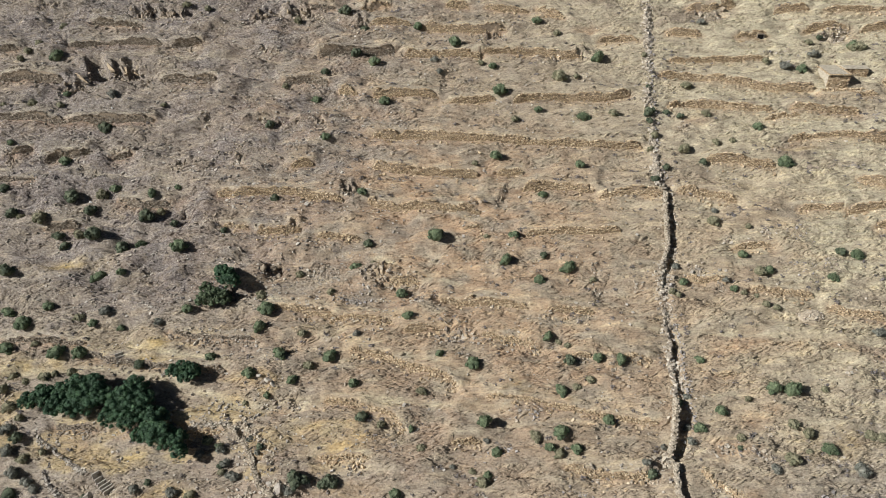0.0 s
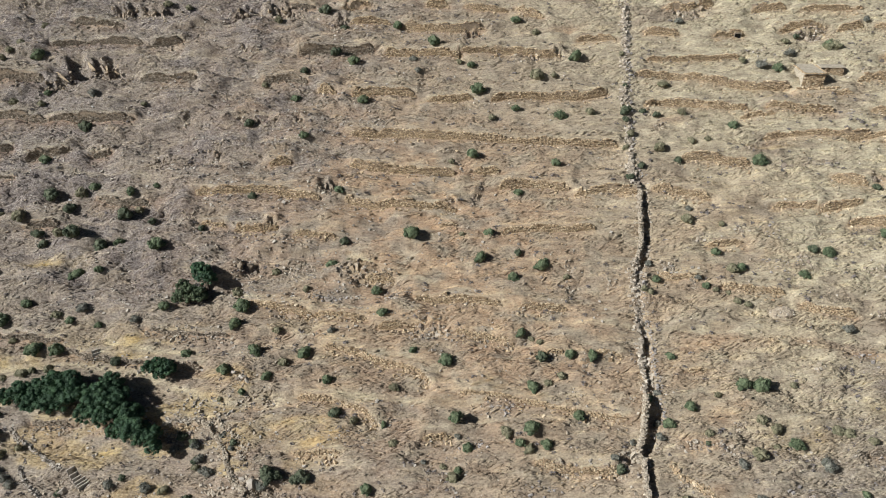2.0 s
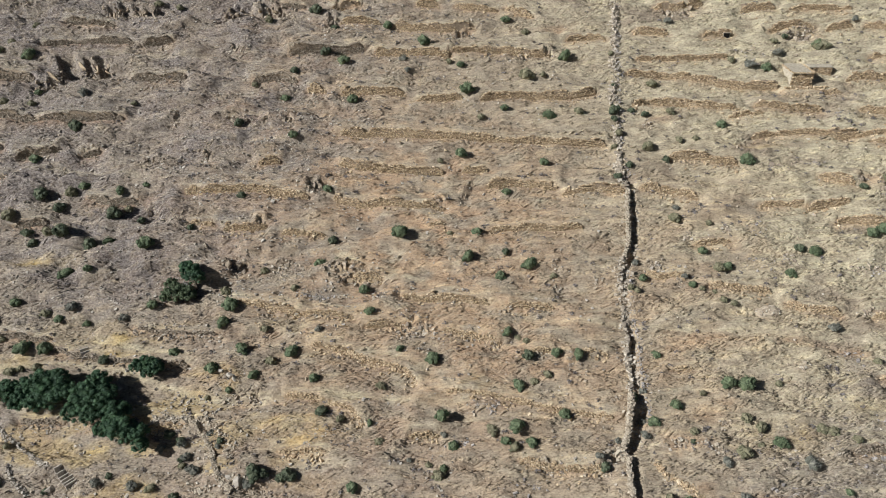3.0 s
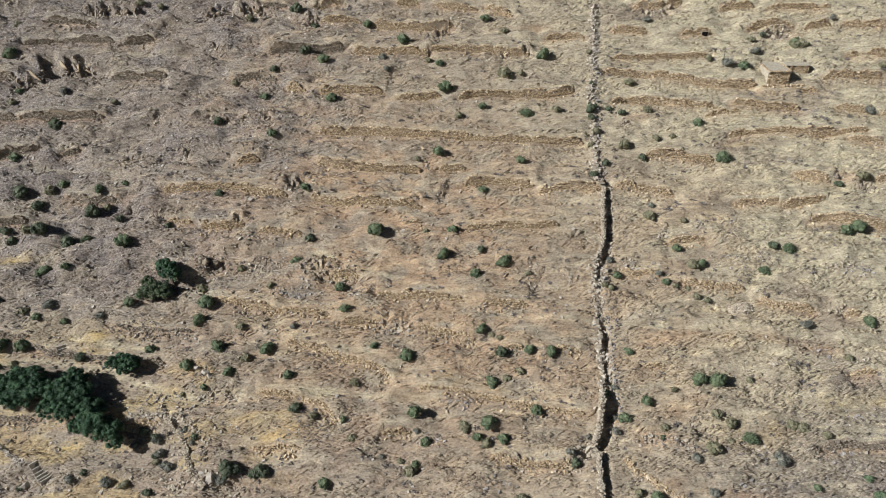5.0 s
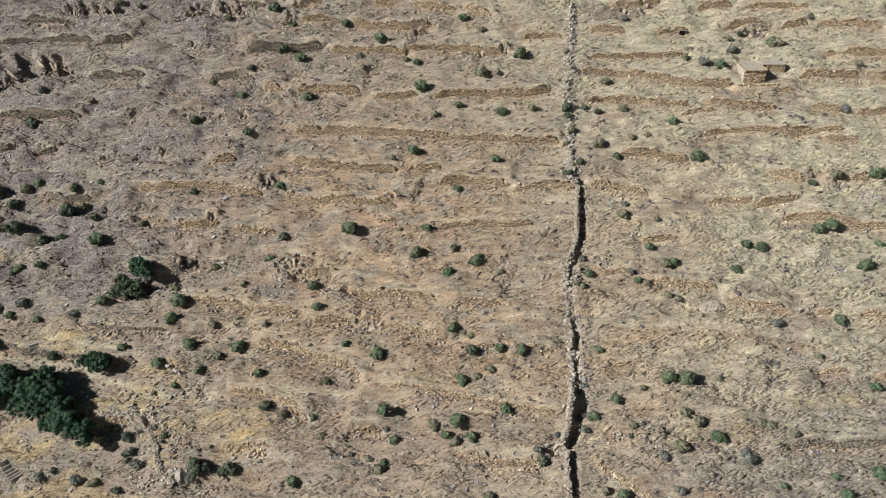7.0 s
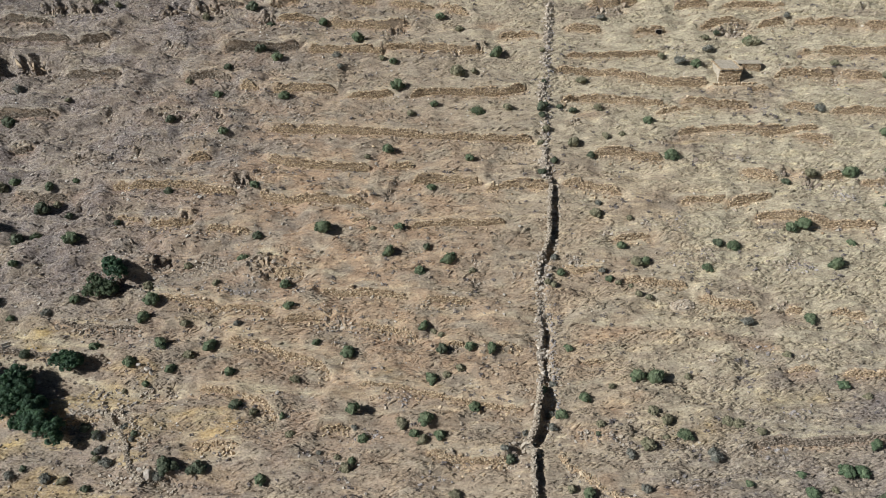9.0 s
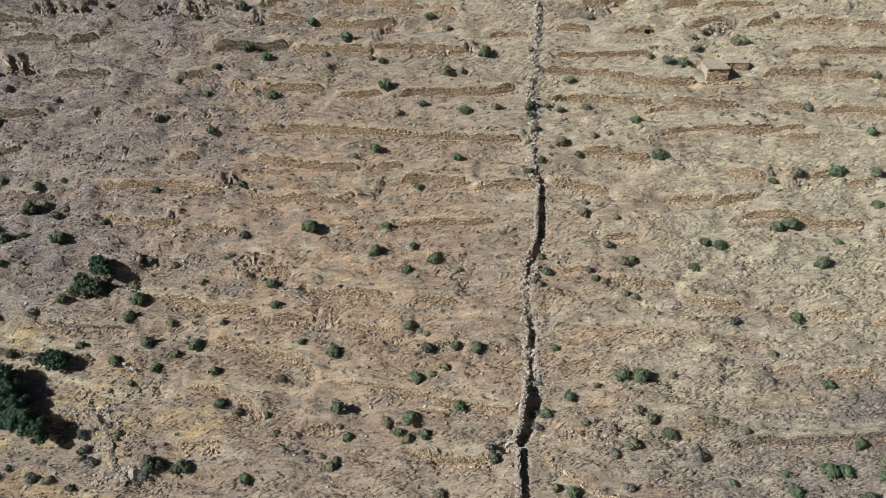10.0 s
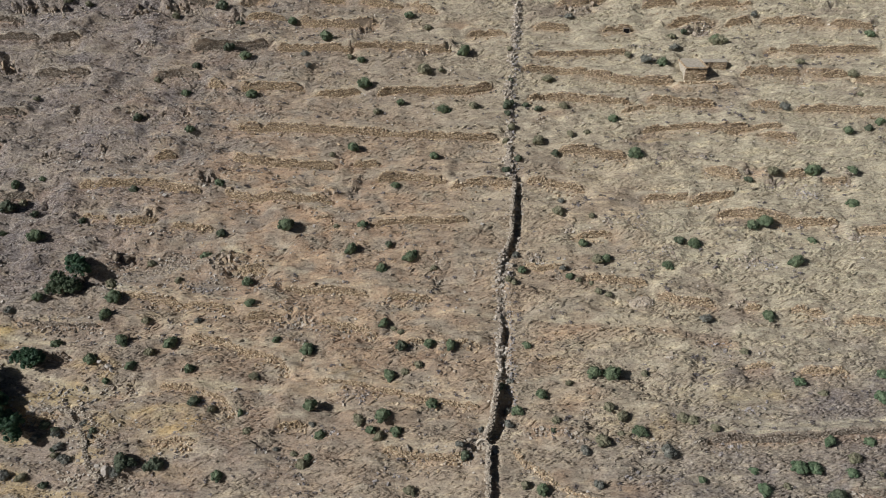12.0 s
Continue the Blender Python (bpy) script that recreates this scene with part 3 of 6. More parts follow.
near = (GX > -95) & (GX < 117) & (GY > 47) & (GY < 149)
def window(line, margin):
    xs, ys = [p[0] for p in line], [p[1] for p in line]
    i0, i1 = np.searchsorted(XS, [min(xs) - margin, max(xs) + margin])
    j0, j1 = np.searchsorted(YS, [min(ys) - margin, max(ys) + margin])
    return slice(i0, i1), slice(j0, j1)


# hummocks of dry grass: denser to the east, in drifts along the slope
warp = 0.8 * value_noise(GX / 2.3, GY / 2.3, 95)
drifts = rise(0.36, 0.64, layered(GX / 9.0, (GY + 0.10 * GX) / 1.3, 91, 3) + 0.06 * rise(80, 60, GY))
tuft = rise(0.58, 0.74, 0.75 * value_noise(GX / 0.75 + warp, (GY + 0.10 * GX) / 0.36 + warp, 97) + 0.25 * value_noise(GX / 0.4, GY / 0.4, 98))
growth = np.where(near, tuft * (0.25 + 0.75 * drifts) * (1 - 0.35 * rise(10, 50, GX) * rise(82, 95, GY)), 0)
for line in TRACKS:
    w = window(line, 4.0)
    side, d, along, past = nearest(line, GX[w], GY[w])
    growth[w] *= 1 - np.exp(-(d / 0.9) ** 2)
for height, line in TERRACES:
    w = window(line, 3.0)
    side, d, along, past = nearest(line, GX[w], GY[w])
    growth[w] *= 1 - np.exp(-(d / 0.9) ** 4)
    calm = np.exp(-(d / 2.2) ** 2) * (1 - rise(0.0, 2.0, past))
    ledges[w] *= 1 - 0.85 * calm
    small[w] *= 1 - 0.5 * calm
GZ = GZ + rolling + np.where(near, small + steps + ledges + terracettes, 0) + 0.04 * growth


LIFT = np.zeros_like(GZ)
for x, y, wide, deep in OUTCROPS:
    line = ((x - wide * 0.42, y), (x + wide * 0.42, y + 0.1))
    w = window(line, 5.0)
    side, d, along, past = nearest(line, GX[w], GY[w])
    LIFT[w] += np.tanh(side / 0.25) * min(deep, 2.2) * 0.3 * np.exp(-np.maximum(d - 0.2, 0) / 1.2) * (1 - rise(0.0, 0.8, past))
for height, line in TERRACES:
    w = window(line, 7.0)
    side, d, along, past = nearest(line, GX[w], GY[w])
    fade = 1 - rise(0.0, 2.0, past)
    LIFT[w] += np.sign(side) * height * 0.5 * np.exp(-np.maximum(d - 0.15, 0) / 2.3) * fade
GZ += LIFT
# hollows under the rock outcrops
HOLLOWS = []
for x, y, wide, deep in OUTCROPS:
    count = 0 if min(wide, deep) < 1.2 or (-16 < x < 16 and y < 95) else (1 if wide < 3 else 2)
    for k in range(count):
        hx, a, b = x + (k - (count - 1) / 2) * wide * 0.5 + 0.08 * wide, min(0.24 * wide, 0.9), min(0.34 * deep, 0.9)
        HOLLOWS.append((hx, y, a, b))
        w = window(((hx, y), (hx, y)), 3.0)
        ragged = 0.5 * (layered(GX[w] / 0.7, GY[w] / 0.6, 46, 2) - 0.5)
        inner = np.maximum(np.abs(GX[w] - hx + 0.45 * (GY[w] - y)) / a, np.abs(GY[w] - y) / b) + ragged
        GZ[w] -= 0.6 * min(deep, 2.0) * (1 - rise(0.7, 1.1, inner))
NOTCHES = ((-61.3, 125.4, 1.7, 2.0, 2.3), (-57.5, 125.3, 0.75, 1.2, 1.3), (-54.9, 125.0, 0.6, 1.0, 1.1), (-27.2, 136.2, 0.8, 0.9, 1.3), (-31.0, 136.4, 1.5, 1.1, 1.2))
for x, y, a, b, deep in NOTCHES:
    w = window(((x, y), (x, y)), 5.0)
    ragged = 0.25 * (layered(GX[w] / 0.8, GY[w] / 0.8, 47, 2) - 0.5)
    inner = np.maximum(np.abs(GX[w] - x + 0.5 * (GY[w] - y)) / a, np.abs(GY[w] - y) / b) + ragged
    GZ[w] -= deep * (1 - rise(0.8, 1.08, inner))
for line, deep, wide in ((GULLY, 1.0, 0.75), (GULLY_FOOT, 0.7, 0.6)):
    w = window(line, 6.0)
    side, d, along, past = nearest(line, GX[w], GY[w])
    span = wide * (0.60 + 0.40 * rise(71, 67, GY[w])) * (0.7 + 0.6 * layered(along / 1.6, along * 0 + 2.0, 45, 2))
    open_part = 1 - 0.55 * rise(78, 80, GY[w]) * rise(88, 86, GY[w])
    GZ[w] -= deep * open_part * np.exp(-(d / span) ** 4) * (0.45 + 0.95 * value_noise(along / 1.7, along * 0, 44))
for line in TRACKS:
    w = window(line, 4.0)
    side, d, along, past = nearest(line, GX[w], GY[w])
    GZ[w] -= 0.12 * np.exp(-(d / 0.45) ** 2)
for line in FAINT_TRACKS:
    w = window(line, 4.0)
    side, d, along, past = nearest(line, GX[w], GY[w])
    GZ[w] -= 0.08 * np.exp(-(d / 0.35) ** 2)

# the hut and its side room are dug into the slope
for x0, x1, y0, y1, z in ((64.3, 67.6, 117.0, 122.0, 13.9), (68.3, 71.9, 119.4, 120.9, 15.3)):
    dug = (GX > x0) & (GX < x1) & (GY > y0) & (GY < y1)
    GZ = np.where(dug, np.minimum(GZ, z), GZ)
apron = rise(61.5, 63.5, GX) * (1 - rise(68.5, 70.5, GX)) * rise(114.9, 116.0, GY) * (1 - rise(116.9, 117.3, GY))
GZ = GZ * (1 - apron) + 13.9 * apron


def ground(x, y):
    """The height of the sheet at x, y."""
    x, y = np.asarray(x, float), np.asarray(y, float)
    i = np.clip(np.searchsorted(XS, x) - 1, 0, len(XS) - 2)
    j = np.clip(np.searchsorted(YS, y) - 1, 0, len(YS) - 2)
    u, v = (x - XS[i]) / (XS[i + 1] - XS[i]), (y - YS[j]) / (YS[j + 1] - YS[j])
    return (GZ[i, j] * (1 - u) + GZ[i + 1, j] * u) * (1 - v) + (GZ[i, j + 1] * (1 - u) + GZ[i + 1, j + 1] * u) * v


index = np.arange(GX.size).reshape(GX.shape)
quads = np.stack([index[:-1, :-1], index[1:, :-1], index[1:, 1:], index[:-1, 1:]], -1).reshape(-1, 4)
sheet = mesh_of("ground", np.stack([GX, GY, GZ], -1).reshape(-1, 3), quads, M_GROUND, smooth=True)
tint = np.zeros(GX.shape + (4,), np.float32)
ragged = layered(GX / 3, GY / 1.6, 51, 4)
tint[..., 0] = 0.85 * rise(10, 66, GX + 0.25 * (GY - 90)) * (1 - 0.7 * rise(55, 75, GX) * rise(80, 64, GY)) * (1 - 0.6 * rise(32, 56, GX) * rise(72, 58, GY)) * rise(0.35, 0.6, 0.15 + layered(GX / 9, GY / 4, 61, 3))
# grey stony soil in the west, deepened to paint in shade from its relief
tint[..., 2] = rise(8, -45, GX - 0.3 * (GY - 90)) * (0.5 + 0.5 * rise(76, 94, GY)) * (0.58 + 0.42 * rise(0.35, 0.65, layered(GX / 8, GY / 4, 71, 3)))
tint[..., 2] = np.maximum(tint[..., 2], 0.75 * rise(34, 56, GX - 0.2 * (GY - 60)) * rise(82, 63, GY) * rise(0.45, 0.62, ragged))
tint[..., 2] = np.maximum(tint[..., 2], rise(50, 72, GX - 0.3 * (GY - 60)) * rise(84, 64, GY) * (0.55 + 0.4 * rise(0.3, 0.55, ragged)))
tint[..., 2] = np.maximum(tint[..., 2], 0.5 * rise(18, -10, GX) * rise(80, 66, GY) * rise(0.25, 0.6, ragged))
tint[..., 2] = np.maximum(tint[..., 2], rise(28, 54, GX) * rise(71, 57, GY + 10 * (ragged - 0.5)) * (0.4 + 0.45 * rise(0.3, 0.6, ragged)))
tint[..., 3] = 0.4 * rise(0, -25, GX) * rise(88, 72, GY) * rise(0.5, 0.64, layered(GX / 7, GY / 2.2, 63, 3))
tint[..., 1] = 0.26 * np.exp(-((GX + 14) / 26) ** 2) * rise(0.35, 0.65, ragged) + 0.44 * np.exp(-((GX - 20) / 26) ** 2 - ((GY - 74) / 14) ** 2) * rise(0.25, 0.6, ragged) + 0.55 * np.exp(-((GX - 6) / 26) ** 2 - ((GY - 97) / 15) ** 2) * rise(0.25, 0.6, ragged)
tint[..., 1] = np.maximum(tint[..., 1], 0.34 * np.exp(-((GX - 46) / 16) ** 2 - ((GY - 90) / 14) ** 2) * rise(0.35, 0.6, layered(GX / 6, GY / 2.5, 65, 3)))
for kind, x, y, rx, ry in SOILS:
    near_by = np.exp(-(((GX - x) / rx) ** 2 + ((GY - y) / ry) ** 2)) * rise(0.2, 0.7, ragged)
    c = {"straw": 0, "red": 1, "grey": 2, "yellow": 3}[kind]
    tint[..., c] = np.maximum(tint[..., c], ((0.9 if x < 30 else 0.4) if kind == "yellow" else 0.42 if kind == "straw" and x < 5 else 0.65) * near_by)
for line in TRACKS:
    w = window(line, 4.0)
    side, d, along, past = nearest(line, GX[w], GY[w])
    tint[w][..., 0] = np.maximum(tint[w][..., 0], 0.8 * np.exp(-(d / 0.5) ** 2) * rise(0.05, 0.35, ragged[w]))
for line in FAINT_TRACKS:
    w = window(line, 4.0)
    side, d, along, past = nearest(line, GX[w], GY[w])
    tint[w][..., 0] = np.maximum(tint[w][..., 0], 0.34 * np.exp(-(d / 0.34) ** 2) * rise(0.2, 0.6, ragged[w]))
for height, line in TERRACES:
    w = window(line, 5.0)
    side, d, along, past = nearest(line, GX[w], GY[w])
    fade = (1 - rise(0.0, 1.5, past)) * rise(0.2, 0.5, ragged[w])
    tint[w][..., 0] = np.maximum(tint[w][..., 0], (0.45 + 0.3 * rise(-30, 30, GX[w])) * fade * np.exp(-d / 1.3) * (side > 0))
    tint[w][..., 1] = np.maximum(tint[w][..., 1], 0.75 * fade * np.exp(-d / 0.9) * (side < 0))
# share of the tufts' litter and painted shade
cover = np.zeros(GX.shape + (4,), np.float32)
cover[..., 3] = 0.5 * growth
grown = sheet.color_attributes.new("growth", "FLOAT_COLOR", "POINT")
grown.data.foreach_set("color", cover.ravel())
marks = sheet.color_attributes.new("soil", "FLOAT_COLOR", "POINT")
marks.data.foreach_set("color", tint.ravel())
tagged(new("ground", sheet), "dry stony hillside with straw-coloured grass and bare soil", "ground", kind="structure")


# ---- dry stone walls ----
def samples(line, step=0.3):
    """Points every step along a line, with their directions and places."""
    pts, dirs = [], []
    for p, q in zip(line, line[1:]):
        n = max(1, round(math.hypot(q[0] - p[0], q[1] - p[1]) / step))
        for k in range(n):
            pts.append((p[0] + (q[0] - p[0]) * k / n, p[1] + (q[1] - p[1]) * k / n))
    pts.append(line[-1][:2])
    pts = np.array(pts)
    smooth = pts.copy()
    smooth[1:-1] = (pts[:-2] + 2 * pts[1:-1] + pts[2:]) / 4
    dirs = np.gradient(smooth, axis=0)
    dirs /= np.linalg.norm(dirs, axis=1)[:, None]
    s = np.concatenate([[0], np.cumsum(np.linalg.norm(np.diff(smooth, axis=0), axis=1))])
    return smooth, dirs, s


def prism(front_low, front_top, back_top, back_low):
    """A closed strip through four rows of points."""
    n = len(front_low)
    rows = np.stack([front_low, front_top, back_top, back_low], 1).reshape(-1, 3)
    f = []
    for i in range(n - 1):
        for k in range(4):
            f.append((4 * i + k, 4 * i + (k + 1) % 4, 4 * i + 4 + (k + 1) % 4, 4 * i + 4 + k))
    f += [(0, 3, 2, 1), tuple(4 * (n - 1) + k for k in range(4))]
    return rows, np.array(f)


def courses(pts, dirs, s, low, top, face, size, spread=0.05, lean=0.06):
    """Stones laid in rough courses on one face of a wall; face: how far the face stands to the right of the line."""
    length = s[-1]
    cen, alo, acr, half = [], [], [], []
    tallest = float(np.max(top - low))
    level = 0.0
    while level < tallest:
        ch = size * rng.uniform(0.55, 0.85)
        at = rng.uniform(-0.2, 0.1)
        while at < length:
            w = size * rng.uniform(0.7, 1.7)
            m = at + w / 2
            lo, hi = np.interp(m, s, low), np.interp(m, s, top)
            z = lo + level + ch / 2 + rng.uniform(-0.03, 0.03)
            if z < hi + 0.08 and m < length + 0.1 and rng.random() > 0.07:
                p = np.array([np.interp(m, s, pts[:, 0]), np.interp(m, s, pts[:, 1])])
                d = np.array([np.interp(m, s, dirs[:, 0]), np.interp(m, s, dirs[:, 1])])
                r = np.array([d[1], -d[0]])
                p = p + r * (face + rng.uniform(-spread, spread) - lean * level)
                a = rng.normal(0, 0.2)
                cen.append((*p, z))
                alo.append((d[0] * math.cos(a), d[1] * math.cos(a), math.sin(a)))
                acr.append((*r, 0))
                half.append((w / 2 * rng.uniform(0.74, 0.96), size * rng.uniform(0.35, 0.65), ch / 2 * rng.uniform(0.75, 1.0)))
            at += w
        level += ch
    return np.array(cen), np.array(alo), np.array(acr), np.array(half)


def laid(cen, alo, acr, half, rough=0.25):
    return blocks(cen, alo, acr, np.cross(alo, acr) * -1, half, rough)


FACING = "weathered dry stone terrace wall of ochre fieldstones on the slope"


def build_terrace(height, line):
    pts, dirs, s = samples(line)
    right = np.stack([dirs[:, 1], -dirs[:, 0]], 1)
    below, above = pts + right * 0.75, pts - right * 0.55
    low, top = ground(below[:, 0], below[:, 1]), ground(above[:, 0], above[:, 1])
    low = np.minimum(low, top - 0.3 * height)
    ruined = sum(p[1] for p in line) / len(line) < 83 and line[0][0] < 30
    worn = value_noise(s / 1.3 + line[0][0], s * 0 + line[0][1], 5)
    broken = 0.6 + 0.4 * rise(0.18, 0.34, layered(s / 1.1 + line[0][1], s * 0 + line[0][0], 6, 2))
    ends = np.minimum(rise(-0.4, 1.1, s), rise(-0.4, 1.1, s[-1] - s))
    crest = low + (top - low) * (0.35 + 0.65 * ends) * ((0.46 if ruined else 0.62) + 0.42 * worn) * broken + 0.04
    f, b = pts + right * 0.16, pts - right * 0.35
    v, q = prism(np.c_[f, low - 0.25], np.c_[pts + right * 0.08, crest - 0.08], np.c_[b, np.maximum(crest - 0.05, top - 0.12)], np.c_[b, low - 0.25])
    wall = new("terrace_wall", mesh_of("terrace_wall", v, q, M_EARTH))
    tagged(wall, FACING if height > 1.0 else "low crumbling dry stone terrace edge on the slope", "terrace wall", "terrace walls")
    size = 0.18 if ruined else (0.205 if height > 0.9 else 0.19)
    v, q = laid(*courses(pts, dirs, s, low - 0.1, crest, 0.28, size, 0.11 if ruined else 0.09, 0.2))
    stones = [(v, q.reshape(-1, 6, 4)[:, [1, 3, 4, 5]].reshape(-1, 4))]  # bedded in earth behind and below
    # capping stones
    n = max(2, int(s[-1] / 0.42))
    m = (np.arange(n) + rng.uniform(0.1, 0.9, n)) * s[-1] / n
    p = np.c_[np.interp(m, s, pts[:, 0]), np.interp(m, s, pts[:, 1])]
    d = np.c_[np.interp(m, s, dirs[:, 0]), np.interp(m, s, dirs[:, 1])]
    r = np.c_[d[:, 1], -d[:, 0]]
    p = p + r * rng.uniform(-0.2, 0.15, (n, 1))
    cen = np.c_[p, np.interp(m, s, crest) + rng.uniform(-0.08, 0.08, n)]
    turn = rng.normal(0, 0.4, n)[:, None]
    al = np.c_[d * np.cos(turn) + r * np.sin(turn), np.zeros(n)]
    ac = np.c_[r * np.cos(turn) - d * np.sin(turn), np.zeros(n)]
    stones.append(laid(cen, al, ac, np.c_[rng.uniform(0.12, 0.26, n), rng.uniform(0.1, 0.22, n), rng.uniform(0.05, 0.11, n)]))
    # stones fallen at the foot
    n = int(s[-1] * rng.uniform(1.2, 3.2) * (2 if ruined else 1))
    if n:
        m = rng.uniform(0, s[-1], n)
        p = np.c_[np.interp(m, s, pts[:, 0]), np.interp(m, s, pts[:, 1])]
        d = np.c_[np.interp(m, s, dirs[:, 0]), np.interp(m, s, dirs[:, 1])]
        p = p + np.c_[d[:, 1], -d[:, 0]] * (0.45 + rng.exponential(0.5, (n, 1)))
        stones.append(scattered(p, rng.uniform(0.07, 0.2, n)))
    v, q = joined(stones)
    part("stonework", mesh_of("stonework", v, q, M_DULL if line[0][0] < -36 or (line[0][0] > 50 and line[0][1] < 66) or (line[0][0] < -18 and line[0][1] > 112) else M_STONE), wall, kind="stuff")


def scattered(p, radius):
    """Loose stones lying on the ground at the points p."""
    n = len(p)
    a = rng.uniform(0, 2 * math.pi, n)
    al = np.c_[np.cos(a), np.sin(a), rng.normal(0, 0.25, n)]
    ac = np.c_[-np.sin(a), np.cos(a), rng.normal(0, 0.25, n)]
    up = np.cross(al, ac)
    half = np.c_[radius * rng.uniform(0.8, 1.4, n), radius * rng.uniform(0.6, 1.1, n), radius * rng.uniform(0.35, 0.8, n)]
    cen = np.c_[p, ground(p[:, 0], p[:, 1]) + half[:, 2] * 0.35]
    return blocks(cen, al, ac, up, half, 0.35)


for height, line in TERRACES:
    build_terrace(height, line)


def free_wall(name, label, line, height, thick, size, material, ruin=0.25, big=False):
    """A wall that stands free on the slope, with stones on both faces and along its top."""
    pts, dirs, s = samples(line, 0.4)
    pts = pts + 0.6 * (np.c_[layered(s / 1.8, s * 0 + line[0][0], 19, 2), s * 0 + 0.5] - 0.5)
    right = np.stack([dirs[:, 1], -dirs[:, 0]], 1)
    z = ground(pts[:, 0], pts[:, 1])
    worn = layered(s / 2.2 + line[0][0], s * 0 + 3.3, 8, 2)
    crest = z + height * (1 - ruin + 2 * ruin * (worn - 0.35))
    l, r = pts - right * (thick / 2 - 0.12), pts + right * (thick / 2 - 0.12)
    zl, zr = ground(*(pts - right * (thick / 2 + 0.25)).T), ground(*(pts + right * (thick / 2 + 0.35)).T)
    v, q = prism(np.c_[r, zr - 0.3], np.c_[r, crest - 0.1], np.c_[l, crest - 0.1], np.c_[l, zl - 0.3])
    wall = tagged(new(name, mesh_of(name, v, q, M_EARTH)), label, "stone wall")
    stones = [laid(*courses(pts, dirs, s, zr - 0.15, crest, thick / 2, size, 0.13)), laid(*courses(pts, dirs, s, zl - 0.15, crest, -thick / 2, size, 0.13))]
    for lane in (-0.5, 0.0, 0.5):
        n = max(2, int(s[-1] / (size * 1.15)))
        m = (np.arange(n) + rng.uniform(0.1, 0.9, n)) * s[-1] / n
        p = np.c_[np.interp(m, s, pts[:, 0]), np.interp(m, s, pts[:, 1])]
        d = np.c_[np.interp(m, s, dirs[:, 0]), np.interp(m, s, dirs[:, 1])]
        rr = np.c_[d[:, 1], -d[:, 0]]
        p = p + rr * (lane * thick * 0.75 + rng.uniform(-0.06, 0.06, (n, 1)))
        cen = np.c_[p, np.interp(m, s, crest) + rng.uniform(-0.05, 0.08, n)]
        turn = rng.normal(0, 0.5, n)[:, None]
        al = np.c_[d * np.cos(turn) + rr * np.sin(turn), rng.normal(0, 0.12, n)]
        ac = np.c_[rr * np.cos(turn) - d * np.sin(turn), rng.normal(0, 0.12, n)]
        half = np.c_[rng.uniform(0.4, 0.75, n) * size, rng.uniform(0.35, 0.6, n) * size, rng.uniform(0.16, 0.3, n) * size]
        if big and lane == 0.0:
            for c, a, b, h in zip(cen, al, ac, half):
                bv, bf = blocks(c[None] * 0, a[None], b[None], np.cross(a, b)[None], h[None] * 1.1, 0.3)
                slab = part("coping_stone", mesh_of("coping_stone", bv, bf, material), wall)
                slab.location = c + (0, 0, 0.05)
        else:
            stones.append(blocks(cen, al, ac, np.cross(al, ac), half, 0.3))
    n = int(s[-1] * 4)
    m = rng.uniform(0, s[-1], n)
    p = np.c_[np.interp(m, s, pts[:, 0]), np.interp(m, s, pts[:, 1])]
    d = np.c_[np.interp(m, s, dirs[:, 0]), np.interp(m, s, dirs[:, 1])]
    p = p + np.c_[d[:, 1], -d[:, 0]] * (rng.choice([-1, 1], (n, 1)) * (thick / 2 + rng.exponential(0.4, (n, 1))))
    stones.append(scattered(p, rng.uniform(0.07, 0.22, n)))
    v, q = joined(stones)
    part("stonework", mesh_of("stonework", v, q, material), wall, kind="stuff")
    return wall


def rubble_bank(label, line, width, per_metre, largest, material=None):
    """A collapsed wall: a low bank of tumbled stones."""
    pts, dirs, s = samples(line, 0.4)
    n = int(s[-1] * per_metre)
    m = rng.uniform(0, s[-1], n)
    p = np.c_[np.interp(m, s, pts[:, 0]), np.interp(m, s, pts[:, 1])]
    d = np.c_[np.interp(m, s, dirs[:, 0]), np.interp(m, s, dirs[:, 1])]
    keep = rng.random(n) < 0.25 + 1.3 * rise(0.3, 0.7, value_noise(m / 1.6 + line[0][0], m * 0, 17))
    m, p, d, n = m[keep], p[keep], d[keep], int(keep.sum())
    off = rng.normal(0, width / 2.2, n) + 0.7 * (layered(m / 3.0, m * 0 + 1.5, 18, 2) - 0.5)
    p = p + np.c_[d[:, 1], -d[:, 0]] * off[:, None]
    radius = 0.08 + (largest - 0.08) * rng.random(n) ** 2.5
    v, f = scattered(p, radius)
    v[:, 2] += np.repeat(0.35 * np.exp(-(off / width * 2) ** 2) * rng.random(n), 8)
    bank = tagged(new("collapsed_wall", mesh_of("collapsed_wall", v, f, material or M_GREY)), label, "collapsed wall", kind="stuff")
    return bank


rubble_bank("collapsed grey stone wall tumbled down the slope", [(37.4, 138.5), (36.5, 132.2), (36.0, 128.6), (35.8, 125.1), (34.9, 121.7), (35.0, 118.4), (34.4, 116.8), (34.4, 113.0), (34.0, 108.9), (33.6, 104.0), (33.6, 101.1), (34.4, 98.9)], 0.8, 48, 0.27, M_RUBBLE)
free_wall("boundary_wall", "pale standing dry stone wall running downhill beside a gully", [(34.2, 98.7), (33.7, 95.5), (33.3, 92.0), (32.9, 89.8), (32.2, 88.0)], 1.2, 0.34, 0.22, M_GREY, 0.45, True)
